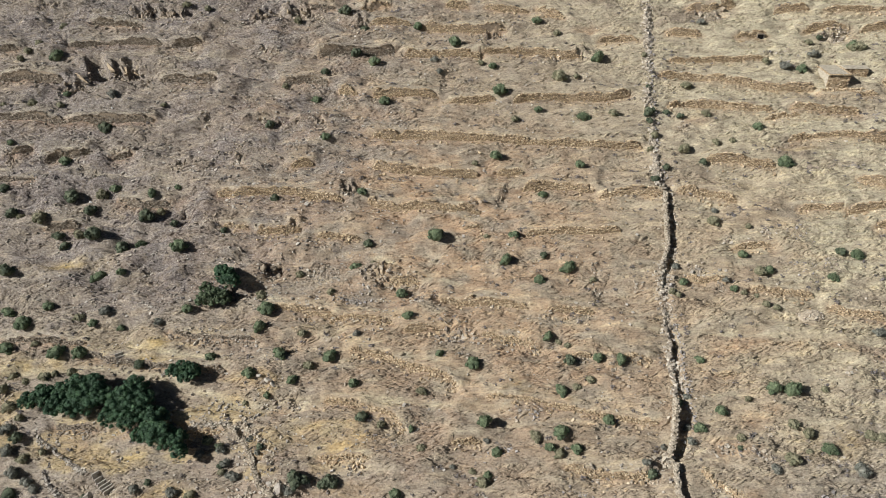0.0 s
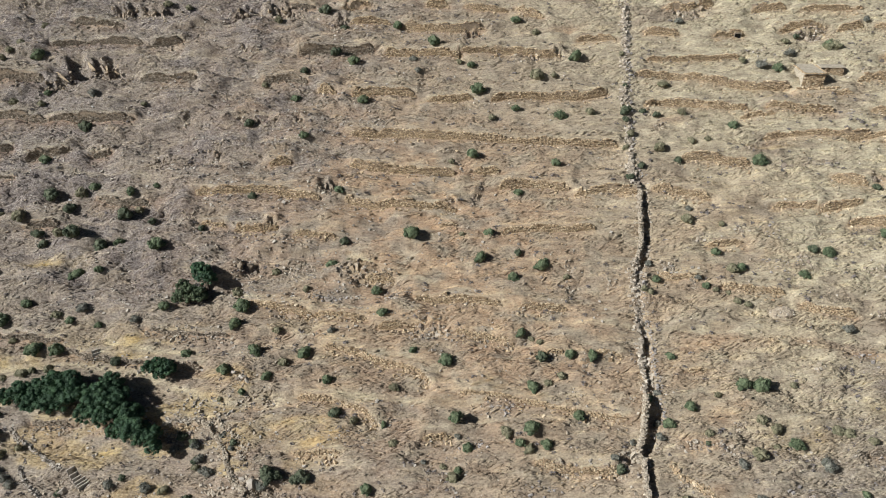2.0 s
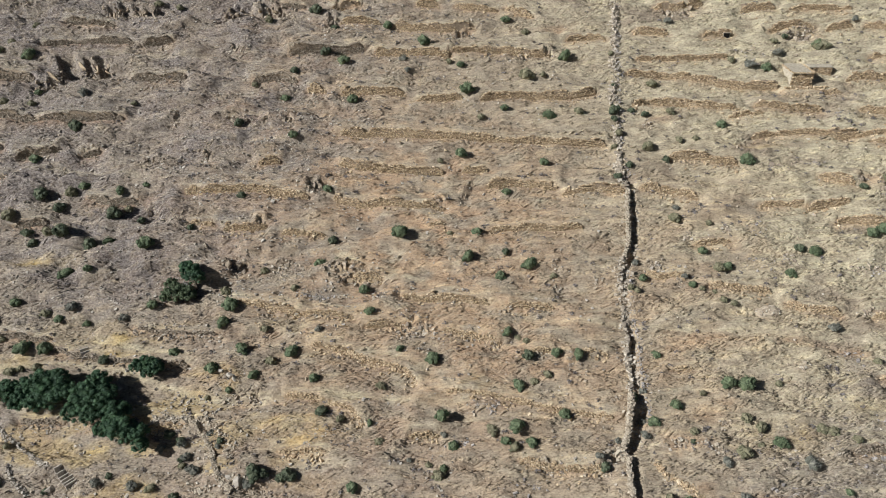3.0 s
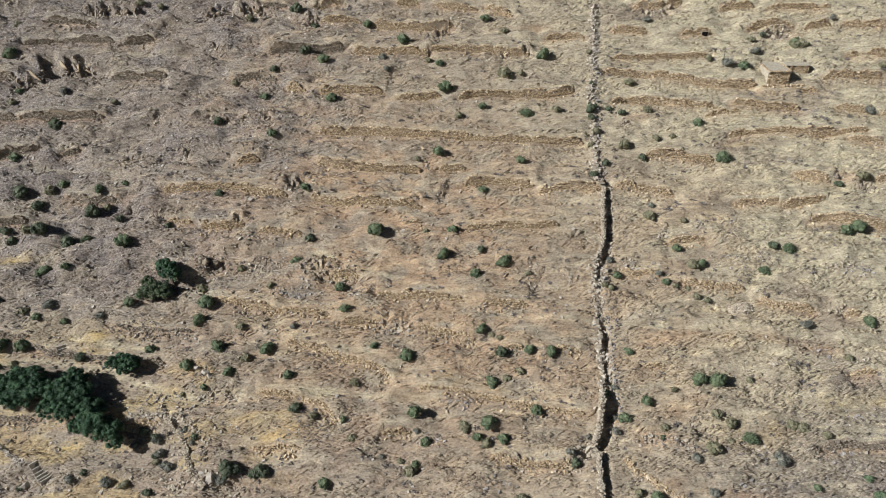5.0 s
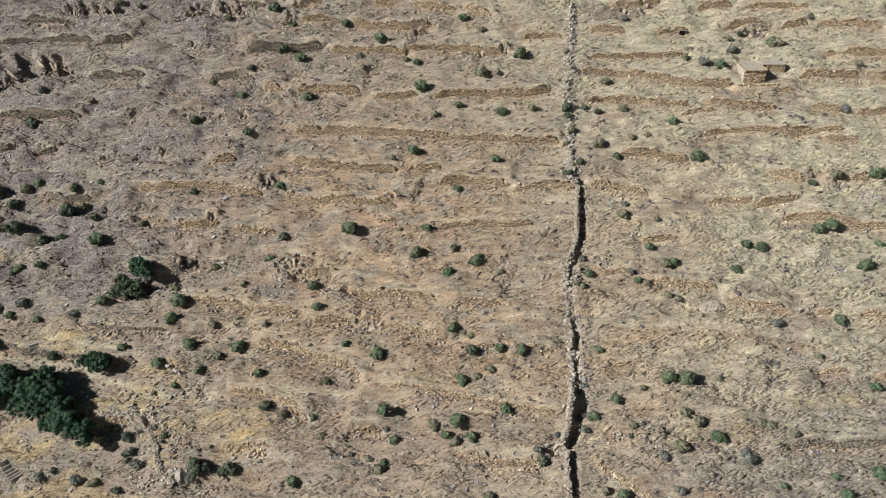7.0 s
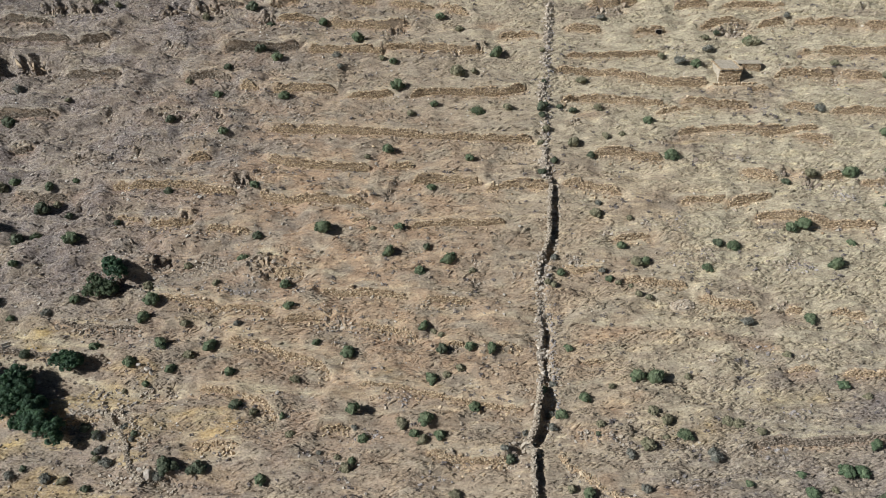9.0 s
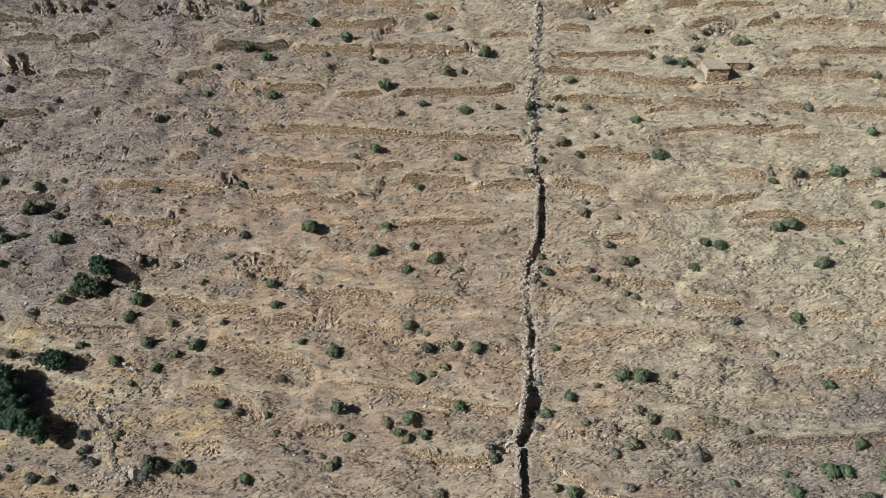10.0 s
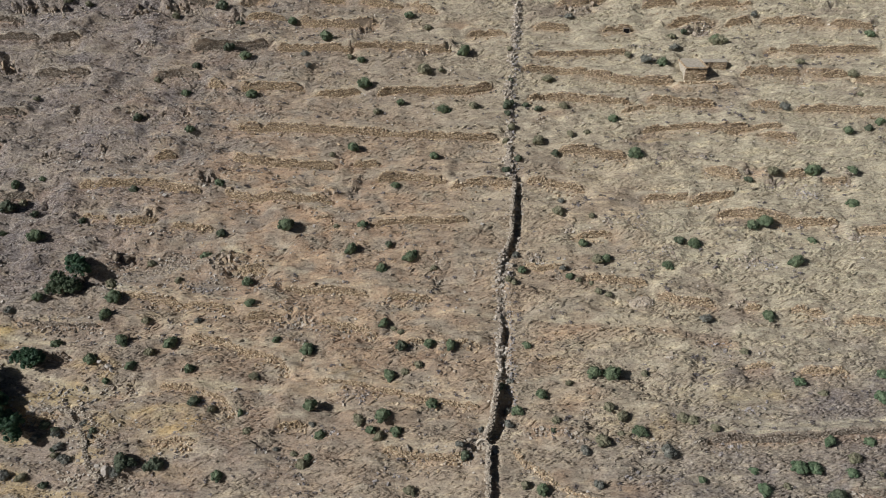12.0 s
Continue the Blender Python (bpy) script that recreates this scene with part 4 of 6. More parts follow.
rubble_bank("tumbled grey stones where the boundary wall has fallen", [(32.1, 88.2), (31.2, 86.0), (31.0, 83.6), (31.2, 81.1), (31.3, 78.0)], 1.1, 52, 0.25, M_RUBBLE)
rubble_bank("line of pale tumbled stones above a shaded gully", [(31.1, 77.2), (30.75, 75.3), (30.5, 73.4), (30.4, 71.2), (30.2, 69.4)], 0.55, 60, 0.27, M_RUBBLE)
free_wall("boundary_wall", "tall pale dry stone wall above a deep shaded gully", [(29.9, 68.4), (29.8, 67.0), (29.4, 65.3), (28.9, 63.9), (28.0, 62.4)], 1.5, 0.42, 0.25, M_GREY, 0.4, True)
free_wall("boundary_wall", "low grey dry stone wall running downhill", [(28.5, 61.4), (28.4, 59.7), (28.4, 58.4), (28.4, 56.0), (28.3, 51.0)], 0.9, 0.34, 0.23, M_GREY, 0.4, True)
free_wall("field_wall", "low pale stone wall along a sunken path", [(-29.0, 69.2), (-26.4, 67.4), (-24.8, 64.4), (-23.3, 61.7), (-21.6, 60.2)], 0.55, 0.4, 0.19, M_GREY, 0.3)
rubble_bank("grey broken stones of a ruined enclosure beside the trees", [(-34.0, 68.6), (-31.5, 68.9), (-29.0, 68.9)], 0.8, 40, 0.2, M_RUBBLE)
rubble_bank("grey tumbled stones along a sunken path", [(-27.4, 69.0), (-24.7, 67.4), (-23.0, 65.4), (-22.3, 63.6)], 0.9, 22, 0.18, M_GREY)
rubble_bank("pale stones spilled at the end of a sunken path", [(-22.0, 61.3), (-20.0, 61.0)], 0.9, 34, 0.2, M_GREY)
rubble_bank("loose stones fallen into a shaded gully", GULLY[:-2], 0.9, 14, 0.3, M_RUBBLE)
rubble_bank("blue-grey stones washed down a gully", [(x + 0.7, y) for x, y in GULLY[4:]], 0.9, 12, 0.16, M_FLINT)
rubble_bank("blue-grey stones washed down beside a collapsed wall", [(36.6, 132.0), (36.1, 126.0), (35.3, 119.0), (34.9, 112.0), (34.2, 104.0), (34.6, 100.0)], 0.9, 14, 0.18, M_FLINT)
rubble_bank("tumbled slabs of a wall corner beside the gully", [(26.2, 61.8), (28.4, 62.1), (29.2, 61.2)], 0.8, 46, 0.3, M_GREY)
rubble_bank("line of pale stones edging a bare slope", [(-56.0, 70.1), (-52.5, 67.8), (-47.2, 64.5)], 0.35, 30, 0.19, M_SCREE)
rubble_bank("line of pale stones edging a bare slope", [(-53.3, 65.3), (-51.5, 63.3), (-49.6, 61.9)], 0.35, 30, 0.19, M_SCREE)
rubble_bank("line of ochre stones edging a footpath", [(31.8, 60.9), (32.9, 59.4), (34.7, 58.1), (36.5, 56.6), (39.7, 55.1), (41.6, 53.9)], 0.5, 64, 0.19, M_STONE)
rubble_bank("line of pale stones beside a ruined wall", [(-27.8, 61.9), (-25.3, 60.3)], 0.5, 14, 0.25)


def scree(x, y, rx, ry, material=M_SCREE, label="spill of pale broken stones on the slope", share=9):
    """A spill of small stones."""
    n = int(rx * ry * share)
    p = np.c_[rng.normal(x, rx * 0.55, n), rng.normal(y, ry * 0.55, n)]
    v, f = scattered(p, 0.05 + 0.17 * rng.random(n) ** 2.5)
    tagged(new("scree", mesh_of("scree", v, f, material)), label, "scree", kind="stuff")


scree(59.4, 122.6, 2.9, 2.3)
scree(-17.6, 116.9, 2.4, 1.7)
scree(1.6, 122.8, 2.0, 0.9)
scree(-56.4, 105.8, 1.8, 1.3)
scree(-11.8, 85.2, 3.3, 1.5)
scree(-59.1, 88.7, 3.4, 1.4)
scree(-16.2, 87.9, 3.3, 1.2)
scree(38.1, 86.7, 3.3, 1.2)
scree(-6.1, 64.5, 2.9, 1.2)
scree(24.7, 119.8, 2.3, 1.2)
scree(-21.6, 99.4, 1.9, 1.3)
scree(-14.1, 99.9, 1.6, 1.1)
scree(-47.1, 69.7, 4.6, 0.9)
scree(-31.1, 86.3, 1.2, 1.2)
scree(-10.8, 88.9, 2.0, 1.4)
scree(-41.7, 97.0, 1.8, 1.1)
scree(10.8, 68.4, 2.2, 0.9)
scree(34.0, 58.9, 2.1, 1.0)
scree(-32.3, 105.5, 3.6, 1.1)
scree(-20.9, 93.2, 2.6, 1.0)
scree(-66.4, 104.6, 1.5, 1.3)
scree(2.8, 79.0, 3.2, 1.1)
scree(20.7, 60.9, 2.8, 0.7)
scree(-33.0, 69.6, 1.8, 0.7)
scree(64.3, 102.5, 2.1, 1.3)
scree(30.4, 75.7, 0.8, 2.8)
scree(31.6, 80.3, 0.8, 2.3)
scree(80.6, 96.7, 2.6, 1.3)
scree(71.6, 111.4, 2.8, 1.1)
scree(84.8, 114.8, 2.3, 1.1)
scree(84.6, 89.9, 1.7, 0.8)
scree(66.4, 72.5, 3.1, 0.7)
scree(38.5, 62.5, 2.2, 1.0)
scree(49.1, 61.3, 1.9, 0.5)
scree(71.9, 55.3, 1.6, 0.7)

scree(-20.3, 87.6, 2.8, 1.3, M_PEBBLE, "spill of small ochre stones on the slope", 14)
scree(-24.9, 84.0, 2.8, 1.3, M_PEBBLE, "spill of small ochre stones on the slope", 14)
scree(-15.7, 88.7, 2.8, 1.3, M_PEBBLE, "spill of small ochre stones on the slope", 14)
scree(-7.0, 87.5, 2.8, 1.3, M_PEBBLE, "spill of small ochre stones on the slope", 14)
scree(-14.8, 81.8, 2.8, 1.3, M_PEBBLE, "spill of small ochre stones on the slope", 14)
scree(-32.2, 91.8, 2.8, 1.3, M_PEBBLE, "spill of small ochre stones on the slope", 14)
scree(-18.6, 92.8, 2.8, 1.3, M_PEBBLE, "spill of small ochre stones on the slope", 14)
scree(-34.0, 81.3, 2.8, 1.3, M_PEBBLE, "spill of small ochre stones on the slope", 14)
scree(-11.6, 82.0, 2.8, 1.3, M_PEBBLE, "spill of small ochre stones on the slope", 14)
scree(-1.9, 83.9, 2.8, 1.3, M_PEBBLE, "spill of small ochre stones on the slope", 14)
scree(-12.2, 84.7, 2.6, 1.0, M_FLINT, "patch of broken blue-grey stones on the slope", 16)
scree(63.2, 65.2, 2.6, 1.0, M_FLINT, "patch of broken blue-grey stones on the slope", 16)
scree(58.7, 60.3, 2.6, 1.0, M_FLINT, "patch of broken blue-grey stones on the slope", 16)
scree(48.6, 56.8, 2.6, 1.0, M_FLINT, "patch of broken blue-grey stones on the slope", 16)
scree(60.0, 73.5, 2.6, 1.0, M_FLINT, "patch of broken blue-grey stones on the slope", 16)
scree(11.7, 68.6, 2.6, 1.0, M_FLINT, "patch of broken blue-grey stones on the slope", 16)
scree(15.1, 58.7, 2.6, 1.0, M_FLINT, "patch of broken blue-grey stones on the slope", 16)
scree(7.7, 64.0, 2.6, 1.0, M_FLINT, "patch of broken blue-grey stones on the slope", 16)
scree(52.1, 91.8, 2.6, 1.0, M_FLINT, "patch of broken blue-grey stones on the slope", 16)
scree(79.7, 96.4, 2.6, 1.0, M_FLINT, "patch of broken blue-grey stones on the slope", 16)
scree(52.3, 86.8, 2.6, 1.0, M_FLINT, "patch of broken blue-grey stones on the slope", 16)
scree(70.0, 85.3, 2.6, 1.0, M_FLINT, "patch of broken blue-grey stones on the slope", 16)

# ---- rock outcrops ----
def rock_mesh(seed, material):
    """An angular rock about one metre in radius: the hull of a few random corners."""
    r = random.Random(seed)
    bm = bmesh.new()
    for _ in range(15):
        a, b = r.uniform(0, 2 * math.pi), r.uniform(-1, 1)
        c, d = math.sqrt(1 - b * b), r.uniform(0.75, 1.1)
        bm.verts.new((c * math.cos(a) * d, c * math.sin(a) * d * 0.8, b * d))
    made = bmesh.ops.convex_hull(bm, input=bm.verts[:])
    bmesh.ops.delete(bm, geom=[q for q in made["geom_interior"] if isinstance(q, bmesh.types.BMVert)], context="VERTS")
    me = bpy.data.meshes.new("rock")
    bm.to_mesh(me)
    bm.free()
    me.materials.append(material)
    return me


ROCKS = [rock_mesh(k, M_ROCK) for k in range(12)]
PALE_ROCKS = [rock_mesh(k + 40, M_OCHRE) for k in range(8)]
PLATES = [rock_mesh(k + 20, M_ROCK) for k in range(4)]


def build_outcrop(x, y, wide, deep):
    """A rock outcrop: jagged slabs standing out of a broken step in the slope."""
    base = new("rock_outcrop")
    base.location = (x, y, float(ground(x, y)))
    size = "large" if wide > 2.4 else "small"
    tagged(base, f"{size} jagged brown rock outcrop breaking out of the slope", "rock", "rock outcrops")
    count = max(8, min(26, int(wide * 7.0)))
    for hx, hy, a, b in HOLLOWS:
        if abs(hx - x) < wide / 2 and hy == y:
            for k in range(3):
                slab_rock = part("slab", PLATES[random.randrange(4)], base, "upright brown schist slab")
                dy = (k - 1) * b * 0.7 + random.uniform(-0.15, 0.15)
                dx = hx - x - a * random.uniform(0.8, 1.15) - 0.55 * dy
                slab_rock.location = (dx, dy, float(ground(hx - 1.4 * a, y + dy)) - base.location.z - 0.12)
                slab_rock.rotation_euler = (random.uniform(-0.3, 0.1), random.uniform(0.3, 1.0), random.uniform(0.2, 1.2))
                slab_rock.scale = (random.uniform(0.12, 0.3), b * random.uniform(0.4, 0.8), min(deep, 2) * random.uniform(0.06, 0.15))
    pale = -16 < x < 16 and y < 95
    bulk, big = min(deep, 2.2), max(2, int(wide * 1.3))
    for k in range(big):
        ledge = part("ledge", PALE_ROCKS[k % 8] if pale else ROCKS[random.randrange(12)], base, "tilted slab of pale ochre rock" if pale else "tilted weathered rock slab")
        dx, dy = ((k + 0.5) / big - 0.5) * wide + random.uniform(-0.1, 0.1), random.uniform(-0.3, 0.05) * bulk
        tall = bulk * random.uniform(0.28, 0.5)
        ledge.location = (dx, dy, float(ground(x + dx, y + dy - 0.3)) - base.location.z + 0.25 * tall)
        ledge.rotation_euler = (random.uniform(-0.4, 0.2), random.uniform(-0.2, 0.7), random.uniform(-0.8, 0.3))
        ledge.scale = (random.uniform(0.4, 0.75) * wide / big, bulk * random.uniform(0.16, 0.34), tall)
    for k in range(count):
        rock = part("rock", ROCKS[random.randrange(12)], base)
        dx = (k + 0.5) / count * wide - wide / 2 + random.uniform(-0.2, 0.2)
        dy = random.uniform(-0.35, 0.25) * min(deep, 2.2)
        r = random.choice((0.07, 0.1, 0.14, 0.2, 0.28)) * min(deep, wide, 2.2) * (0.7 if abs(dx) > wide * 0.35 else 1.0)
        z = float(ground(x + dx, y + dy)) - base.location.z
        rock.location = (dx, dy, z + r * random.uniform(-0.3, 0.3))
        rock.rotation_euler = (random.uniform(-0.9, 0.4), random.uniform(-0.2, 1.0), random.uniform(-1.2, 1.2))
        rock.scale = (r * random.uniform(0.4, 1.2), r * random.uniform(0.8, 1.7), r * random.uniform(0.5, 1.3))
    n = int(24 * wide)
    v, f = scattered(np.c_[rng.normal(x, wide * 0.4, n), rng.normal(y - 0.25 * bulk, 0.45 * bulk, n)], 0.05 + 0.16 * rng.random(n) ** 2)
    part("rubble", mesh_of("rubble", v - np.array(base.location), f, M_PEBBLE), base, "small ochre stones broken off the rock", "stuff")


for place in OUTCROPS:
    build_outcrop(*place)

# ochre slabs that stand at the lit side of the rock hollows
for x, y, wide, thin, tall, turn in ((-58.9, 125.3, 2.6, 0.3, 0.85, -50), (-63.6, 123.4, 1.9, 0.3, 0.6, -35), (-55.9, 124.6, 1.3, 0.22, 0.7, -60), (-53.9, 123.8, 0.9, 0.25, 0.5, -30), (-28.4, 136.0, 0.5, 0.9, 1.0, 10), (-25.7, 135.7, 0.9, 0.4, 0.5, 5)):
    slab_rock = tagged(new("rock_slab", rock_mesh(int(-x * 10), M_OCHRE)), "tilted slab of pale ochre rock beside a hollow", "rock")
    slab_rock.location = (x, y, float(hillside(x, y)) - 0.15)
    slab_rock.rotation_euler = (radians(-8), radians(20), radians(turn))
    slab_rock.scale = (wide, thin * 1.4, tall * 0.6)

# ---- shrubs and trees ----
def leaves(lobes, count, size, seed, loose=0.17, ruffled=0.7):
    """Leaf blades over a set of lobes (x, y, z, radius)."""
    g = np.random.default_rng(seed)
    lobes = np.array(lobes, float)
    share = lobes[:, 3] ** 2
    which = g.choice(len(lobes), count, p=share / share.sum())
    d = g.normal(size=(count, 3))
    d[:, 2] = np.abs(d[:, 2]) * np.where(g.random(count) < 0.8, 1, -0.5)
    d /= np.linalg.norm(d, axis=1)[:, None]
    rad = lobes[which, 3] * (1.02 - 0.34 * g.random(count) ** 2 + loose * g.normal(size=count))
    p = lobes[which, :3] + d * rad[:, None] * (1, 1, 0.88)
    nrm = d + ruffled * g.normal(size=(count, 3))
    nrm /= np.linalg.norm(nrm, axis=1)[:, None]
    a = np.cross(nrm, g.normal(size=(count, 3)))
    a /= np.linalg.norm(a, axis=1)[:, None]
    b = np.cross(nrm, a)
    sz = size * g.uniform(0.6, 1.4, count)[:, None]
    verts = np.stack([p - a * sz, p + a * sz * 0.8 - b * sz * 0.5, p + a * sz * 0.4 + b * sz * 0.8], 1)
    return verts.reshape(-1, 3), np.arange(count * 3).reshape(-1, 3)


def inner_mass(lobes, shrink, seed, cuts, material):
    """Lumpy close-grown insides of a crown."""
    bm = bmesh.new()
    for x, y, z, r in lobes:
        made = bmesh.ops.create_icosphere(bm, subdivisions=cuts, radius=r * shrink)
        for v in made["verts"]:
            v.co = v.co * (1 + 0.5 * noise.noise(v.co * (2.2 / r) + Vector((seed, x, y))))
            v.co.z *= 0.85
            v.co += Vector((x, y, z))
    me = bpy.data.meshes.new("inner_foliage")
    bm.to_mesh(me)
    bm.free()
    me.materials.append(material)
    return me


def stem_mesh(paths, material):
    """Tapered stems: each path is a start, an end and two radii."""
    bm = bmesh.new()
    for a, b, r0, r1 in paths:
        a, b = Vector(a), Vector(b)
        turn = (b - a).to_track_quat("Z", "Y").to_matrix()
        last = None
        for k in range(4):
            c = a.lerp(b, k / 3) + Vector((0.06 * math.sin(k * 2 + a.x), 0.06 * math.cos(k * 3 + b.y), 0)) * (k % 3 > 0)
            r = r0 + (r1 - r0) * k / 3
            ring = [bm.verts.new(c + turn @ Vector((r * math.cos(j * math.pi / 3), r * math.sin(j * math.pi / 3), 0))) for j in range(6)]
            if last:
                for j in range(6):
                    bm.faces.new((last[j], last[(j + 1) % 6], ring[(j + 1) % 6], ring[j]))
            last = ring
    me = bpy.data.meshes.new("stem")
    bm.to_mesh(me)
    bm.free()
    me.materials.append(material)
    return me


SHRUB_WORDS = {"green": "rounded green shrub on the dry slope", "fresh": "rounded fresh green shrub below a terrace wall", "olive": "dull olive-green thorny shrub on the dry slope", "dark": "dense dark green shrub on the dry slope", "silver": "grey-green sparse shrub on the dry slope"}
SHRUBS = {}


def shrub(kind, x, y, r):
    """A shrub of radius r; each kind has a few shapes."""
    shape = random.randrange(5)
    m = pose(x, y, float(ground(x, y)) - 0.05, random.uniform(-6, 6), random.uniform(-6, 6), random.uniform(0, 360))
    size = Vector((r, r * random.uniform(0.85, 1.1), r * random.uniform(1.0, 1.35)))
    if (kind, shape) in SHRUBS:
        first = SHRUBS[kind, shape]
        return copy_thing(first, m @ Matrix.Diagonal((*(a / b for a, b in zip(size, first.scale)), 1)))
    g = random.Random(shape * 7 + len(kind))
    lobes = [(0, 0, 0.38, 0.7)]
    for k in range(5 + shape):
        a = k * 2.4 + g.uniform(-0.5, 0.5)
        d = g.uniform(0.35, 0.72)
        lobes.append((d * math.cos(a), d * math.sin(a), g.uniform(0.2, 0.72 - 0.3 * d), g.uniform(0.22, 0.42)))
    top = new("shrub")
    tagged(top, SHRUB_WORDS[kind], "shrub", "shrubs on the slope")
    v, f = leaves(lobes, 1150, 0.056, shape + 40, 0.12, 0.4)
    part("foliage", mesh_of("foliage", v, f, LEAVES[kind]), top, kind="stuff")
    part("inner_foliage", inner_mass(lobes, 0.84 if kind != "silver" else 0.7, shape, 2, LEAVES[kind]), top)
    part("stem", stem_mesh([((0, 0, -0.1), (q[0] * 0.8, q[1] * 0.8, q[2]), 0.05, 0.02) for q in lobes[1:5]], M_BARK), top)
    top.matrix_basis = m @ Matrix.Diagonal((*size, 1))
    SHRUBS[kind, shape] = top
    return top


shrub("olive", -72.6, 129.7, 1.02)
shrub("olive", -74.1, 127.9, 0.91)
shrub("green", -68.8, 127.2, 1.41)
shrub("olive", -74.6, 126.0, 0.90)
shrub("green", -65.4, 120.8, 0.78)
shrub("silver", -57.2, 120.1, 1.17)
shrub("olive", -70.6, 118.4, 0.97)
shrub("olive", -65.8, 118.3, 0.97)
shrub("olive", -47.9, 118.1, 0.68)
shrub("dark", -56.8, 113.6, 1.42)
shrub("olive", -69.5, 134.0, 1.03)
shrub("olive", -76.0, 119.0, 0.59)
shrub("olive", -47.5, 137.5, 1.05)
shrub("olive", -43.5, 136.9, 0.84)
shrub("dark", -17.7, 134.3, 1.34)
shrub("dark", -14.1, 131.2, 0.92)
shrub("green", -4.5, 131.7, 1.02)
shrub("olive", -26.4, 133.7, 1.03)
shrub("dark", -15.3, 126.3, 1.19)
shrub("green", -12.0, 123.8, 1.38)
shrub("silver", -1.4, 124.0, 0.89)
shrub("silver", -0.6, 121.6, 0.78)
shrub("dark", -20.4, 122.1, 0.88)
shrub("green", -21.5, 117.7, 0.96)
shrub("green", -9.9, 116.2, 1.24)
shrub("dark", -28.8, 113.2, 1.13)
shrub("olive", -27.2, 120.7, 0.78)
shrub("green", 16.9, 131.8, 1.12)
shrub("green", 2.1, 127.2, 1.30)
shrub("olive", 20.2, 129.3, 0.90)
shrub("green", 26.8, 123.3, 1.37)
shrub("green", 8.6, 122.9, 0.88)
shrub("olive", 6.5, 123.7, 0.69)
shrub("olive", 19.8, 119.7, 1.54)
shrub("olive", 22.7, 119.7, 0.77)
shrub("green", 9.6, 117.0, 1.52)
shrub("green", 15.9, 113.9, 0.84)
shrub("green", 23.2, 112.4, 1.30)
shrub("olive", 11.9, 112.6, 0.84)
shrub("olive", 28.1, 112.9, 1.03)
shrub("dark", 33.9, 112.7, 1.21)
shrub("dark", 33.8, 111.1, 0.83)
shrub("olive", 41.0, 117.9, 1.05)
shrub("olive", 55.3, 121.8, 0.87)
shrub("silver", 58.0, 120.4, 1.25)
shrub("green", 61.0, 120.1, 1.15)
shrub("silver", 63.7, 122.8, 1.26)
shrub("olive", 63.5, 125.4, 0.88)
shrub("olive", 71.7, 124.2, 1.75)
shrub("dark", 65.9, 127.1, 0.69)
shrub("olive", 43.3, 112.6, 0.84)
shrub("dark", 36.9, 113.1, 0.75)
shrub("dark", 38.9, 112.0, 0.74)
shrub("green", 51.2, 109.9, 1.10)
shrub("silver", 45.7, 129.9, 1.00)
shrub("green", -72.1, 111.3, 0.85)
shrub("green", -62.1, 108.2, 1.11)
shrub("dark", -59.6, 102.8, 1.72)
shrub("olive", -54.9, 103.2, 1.18)
shrub("green", -52.8, 103.7, 1.18)
shrub("dark", -70.9, 103.9, 1.10)
shrub("green", -46.2, 101.8, 0.99)
shrub("green", -42.7, 103.6, 0.63)
shrub("dark", -56.1, 100.3, 1.25)
shrub("dark", -69.1, 101.0, 1.08)
shrub("olive", -67.3, 100.2, 0.81)
shrub("olive", -63.6, 98.9, 1.43)
shrub("olive", -44.3, 99.4, 0.89)
shrub("dark", -46.4, 98.0, 1.50)
shrub("dark", -41.8, 97.3, 0.79)
shrub("dark", -60.1, 96.6, 1.06)
shrub("olive", -56.6, 96.4, 1.23)
shrub("dark", -53.9, 95.4, 1.48)
shrub("dark", -58.8, 95.1, 0.96)
shrub("dark", -49.3, 94.3, 1.56)
shrub("green", -46.6, 94.9, 1.04)
shrub("green", -40.0, 92.8, 1.54)
shrub("dark", -33.9, 96.0, 0.78)
shrub("green", -19.2, 109.8, 0.93)
shrub("dark", -26.3, 99.9, 0.97)
shrub("green", -12.7, 100.2, 1.06)
shrub("dark", -11.4, 92.9, 0.94)
shrub("green", -1.0, 92.6, 1.42)
shrub("green", 8.4, 105.2, 1.17)
shrub("green", 21.5, 103.4, 0.98)
shrub("olive", 5.0, 104.5, 0.72)
shrub("green", 15.4, 99.3, 0.87)
shrub("green", 10.7, 92.8, 0.93)
shrub("olive", 6.6, 93.0, 0.68)
shrub("olive", 34.4, 109.0, 0.91)
shrub("olive", 38.5, 106.0, 1.17)
shrub("olive", 44.0, 107.6, 0.82)
shrub("olive", 46.6, 107.8, 0.64)
shrub("green", 53.9, 103.6, 1.42)
shrub("dark", 41.1, 103.7, 0.89)
shrub("olive", 40.8, 94.1, 1.19)
shrub("silver", 41.3, 96.4, 0.77)
shrub("olive", 45.7, 93.4, 0.68)
shrub("dark", -66.4, 90.9, 1.38)
shrub("green", -52.2, 90.3, 1.28)
shrub("green", -48.2, 89.7, 0.85)
shrub("green", -58.6, 86.1, 1.17)
shrub("green", -65.0, 86.4, 1.18)
shrub("green", -61.8, 84.0, 1.49)
shrub("olive", -53.3, 84.1, 0.91)
shrub("green", -51.0, 83.2, 0.82)
shrub("silver", -49.4, 84.6, 1.24)
shrub("green", -46.9, 82.9, 0.74)
shrub("silver", -41.2, 82.8, 0.98)
shrub("green", -37.1, 84.0, 1.07)
shrub("green", -63.5, 81.3, 1.40)
shrub("green", -55.4, 79.8, 1.54)
shrub("green", -52.2, 79.6, 1.21)
shrub("dark", -42.9, 77.6, 1.11)
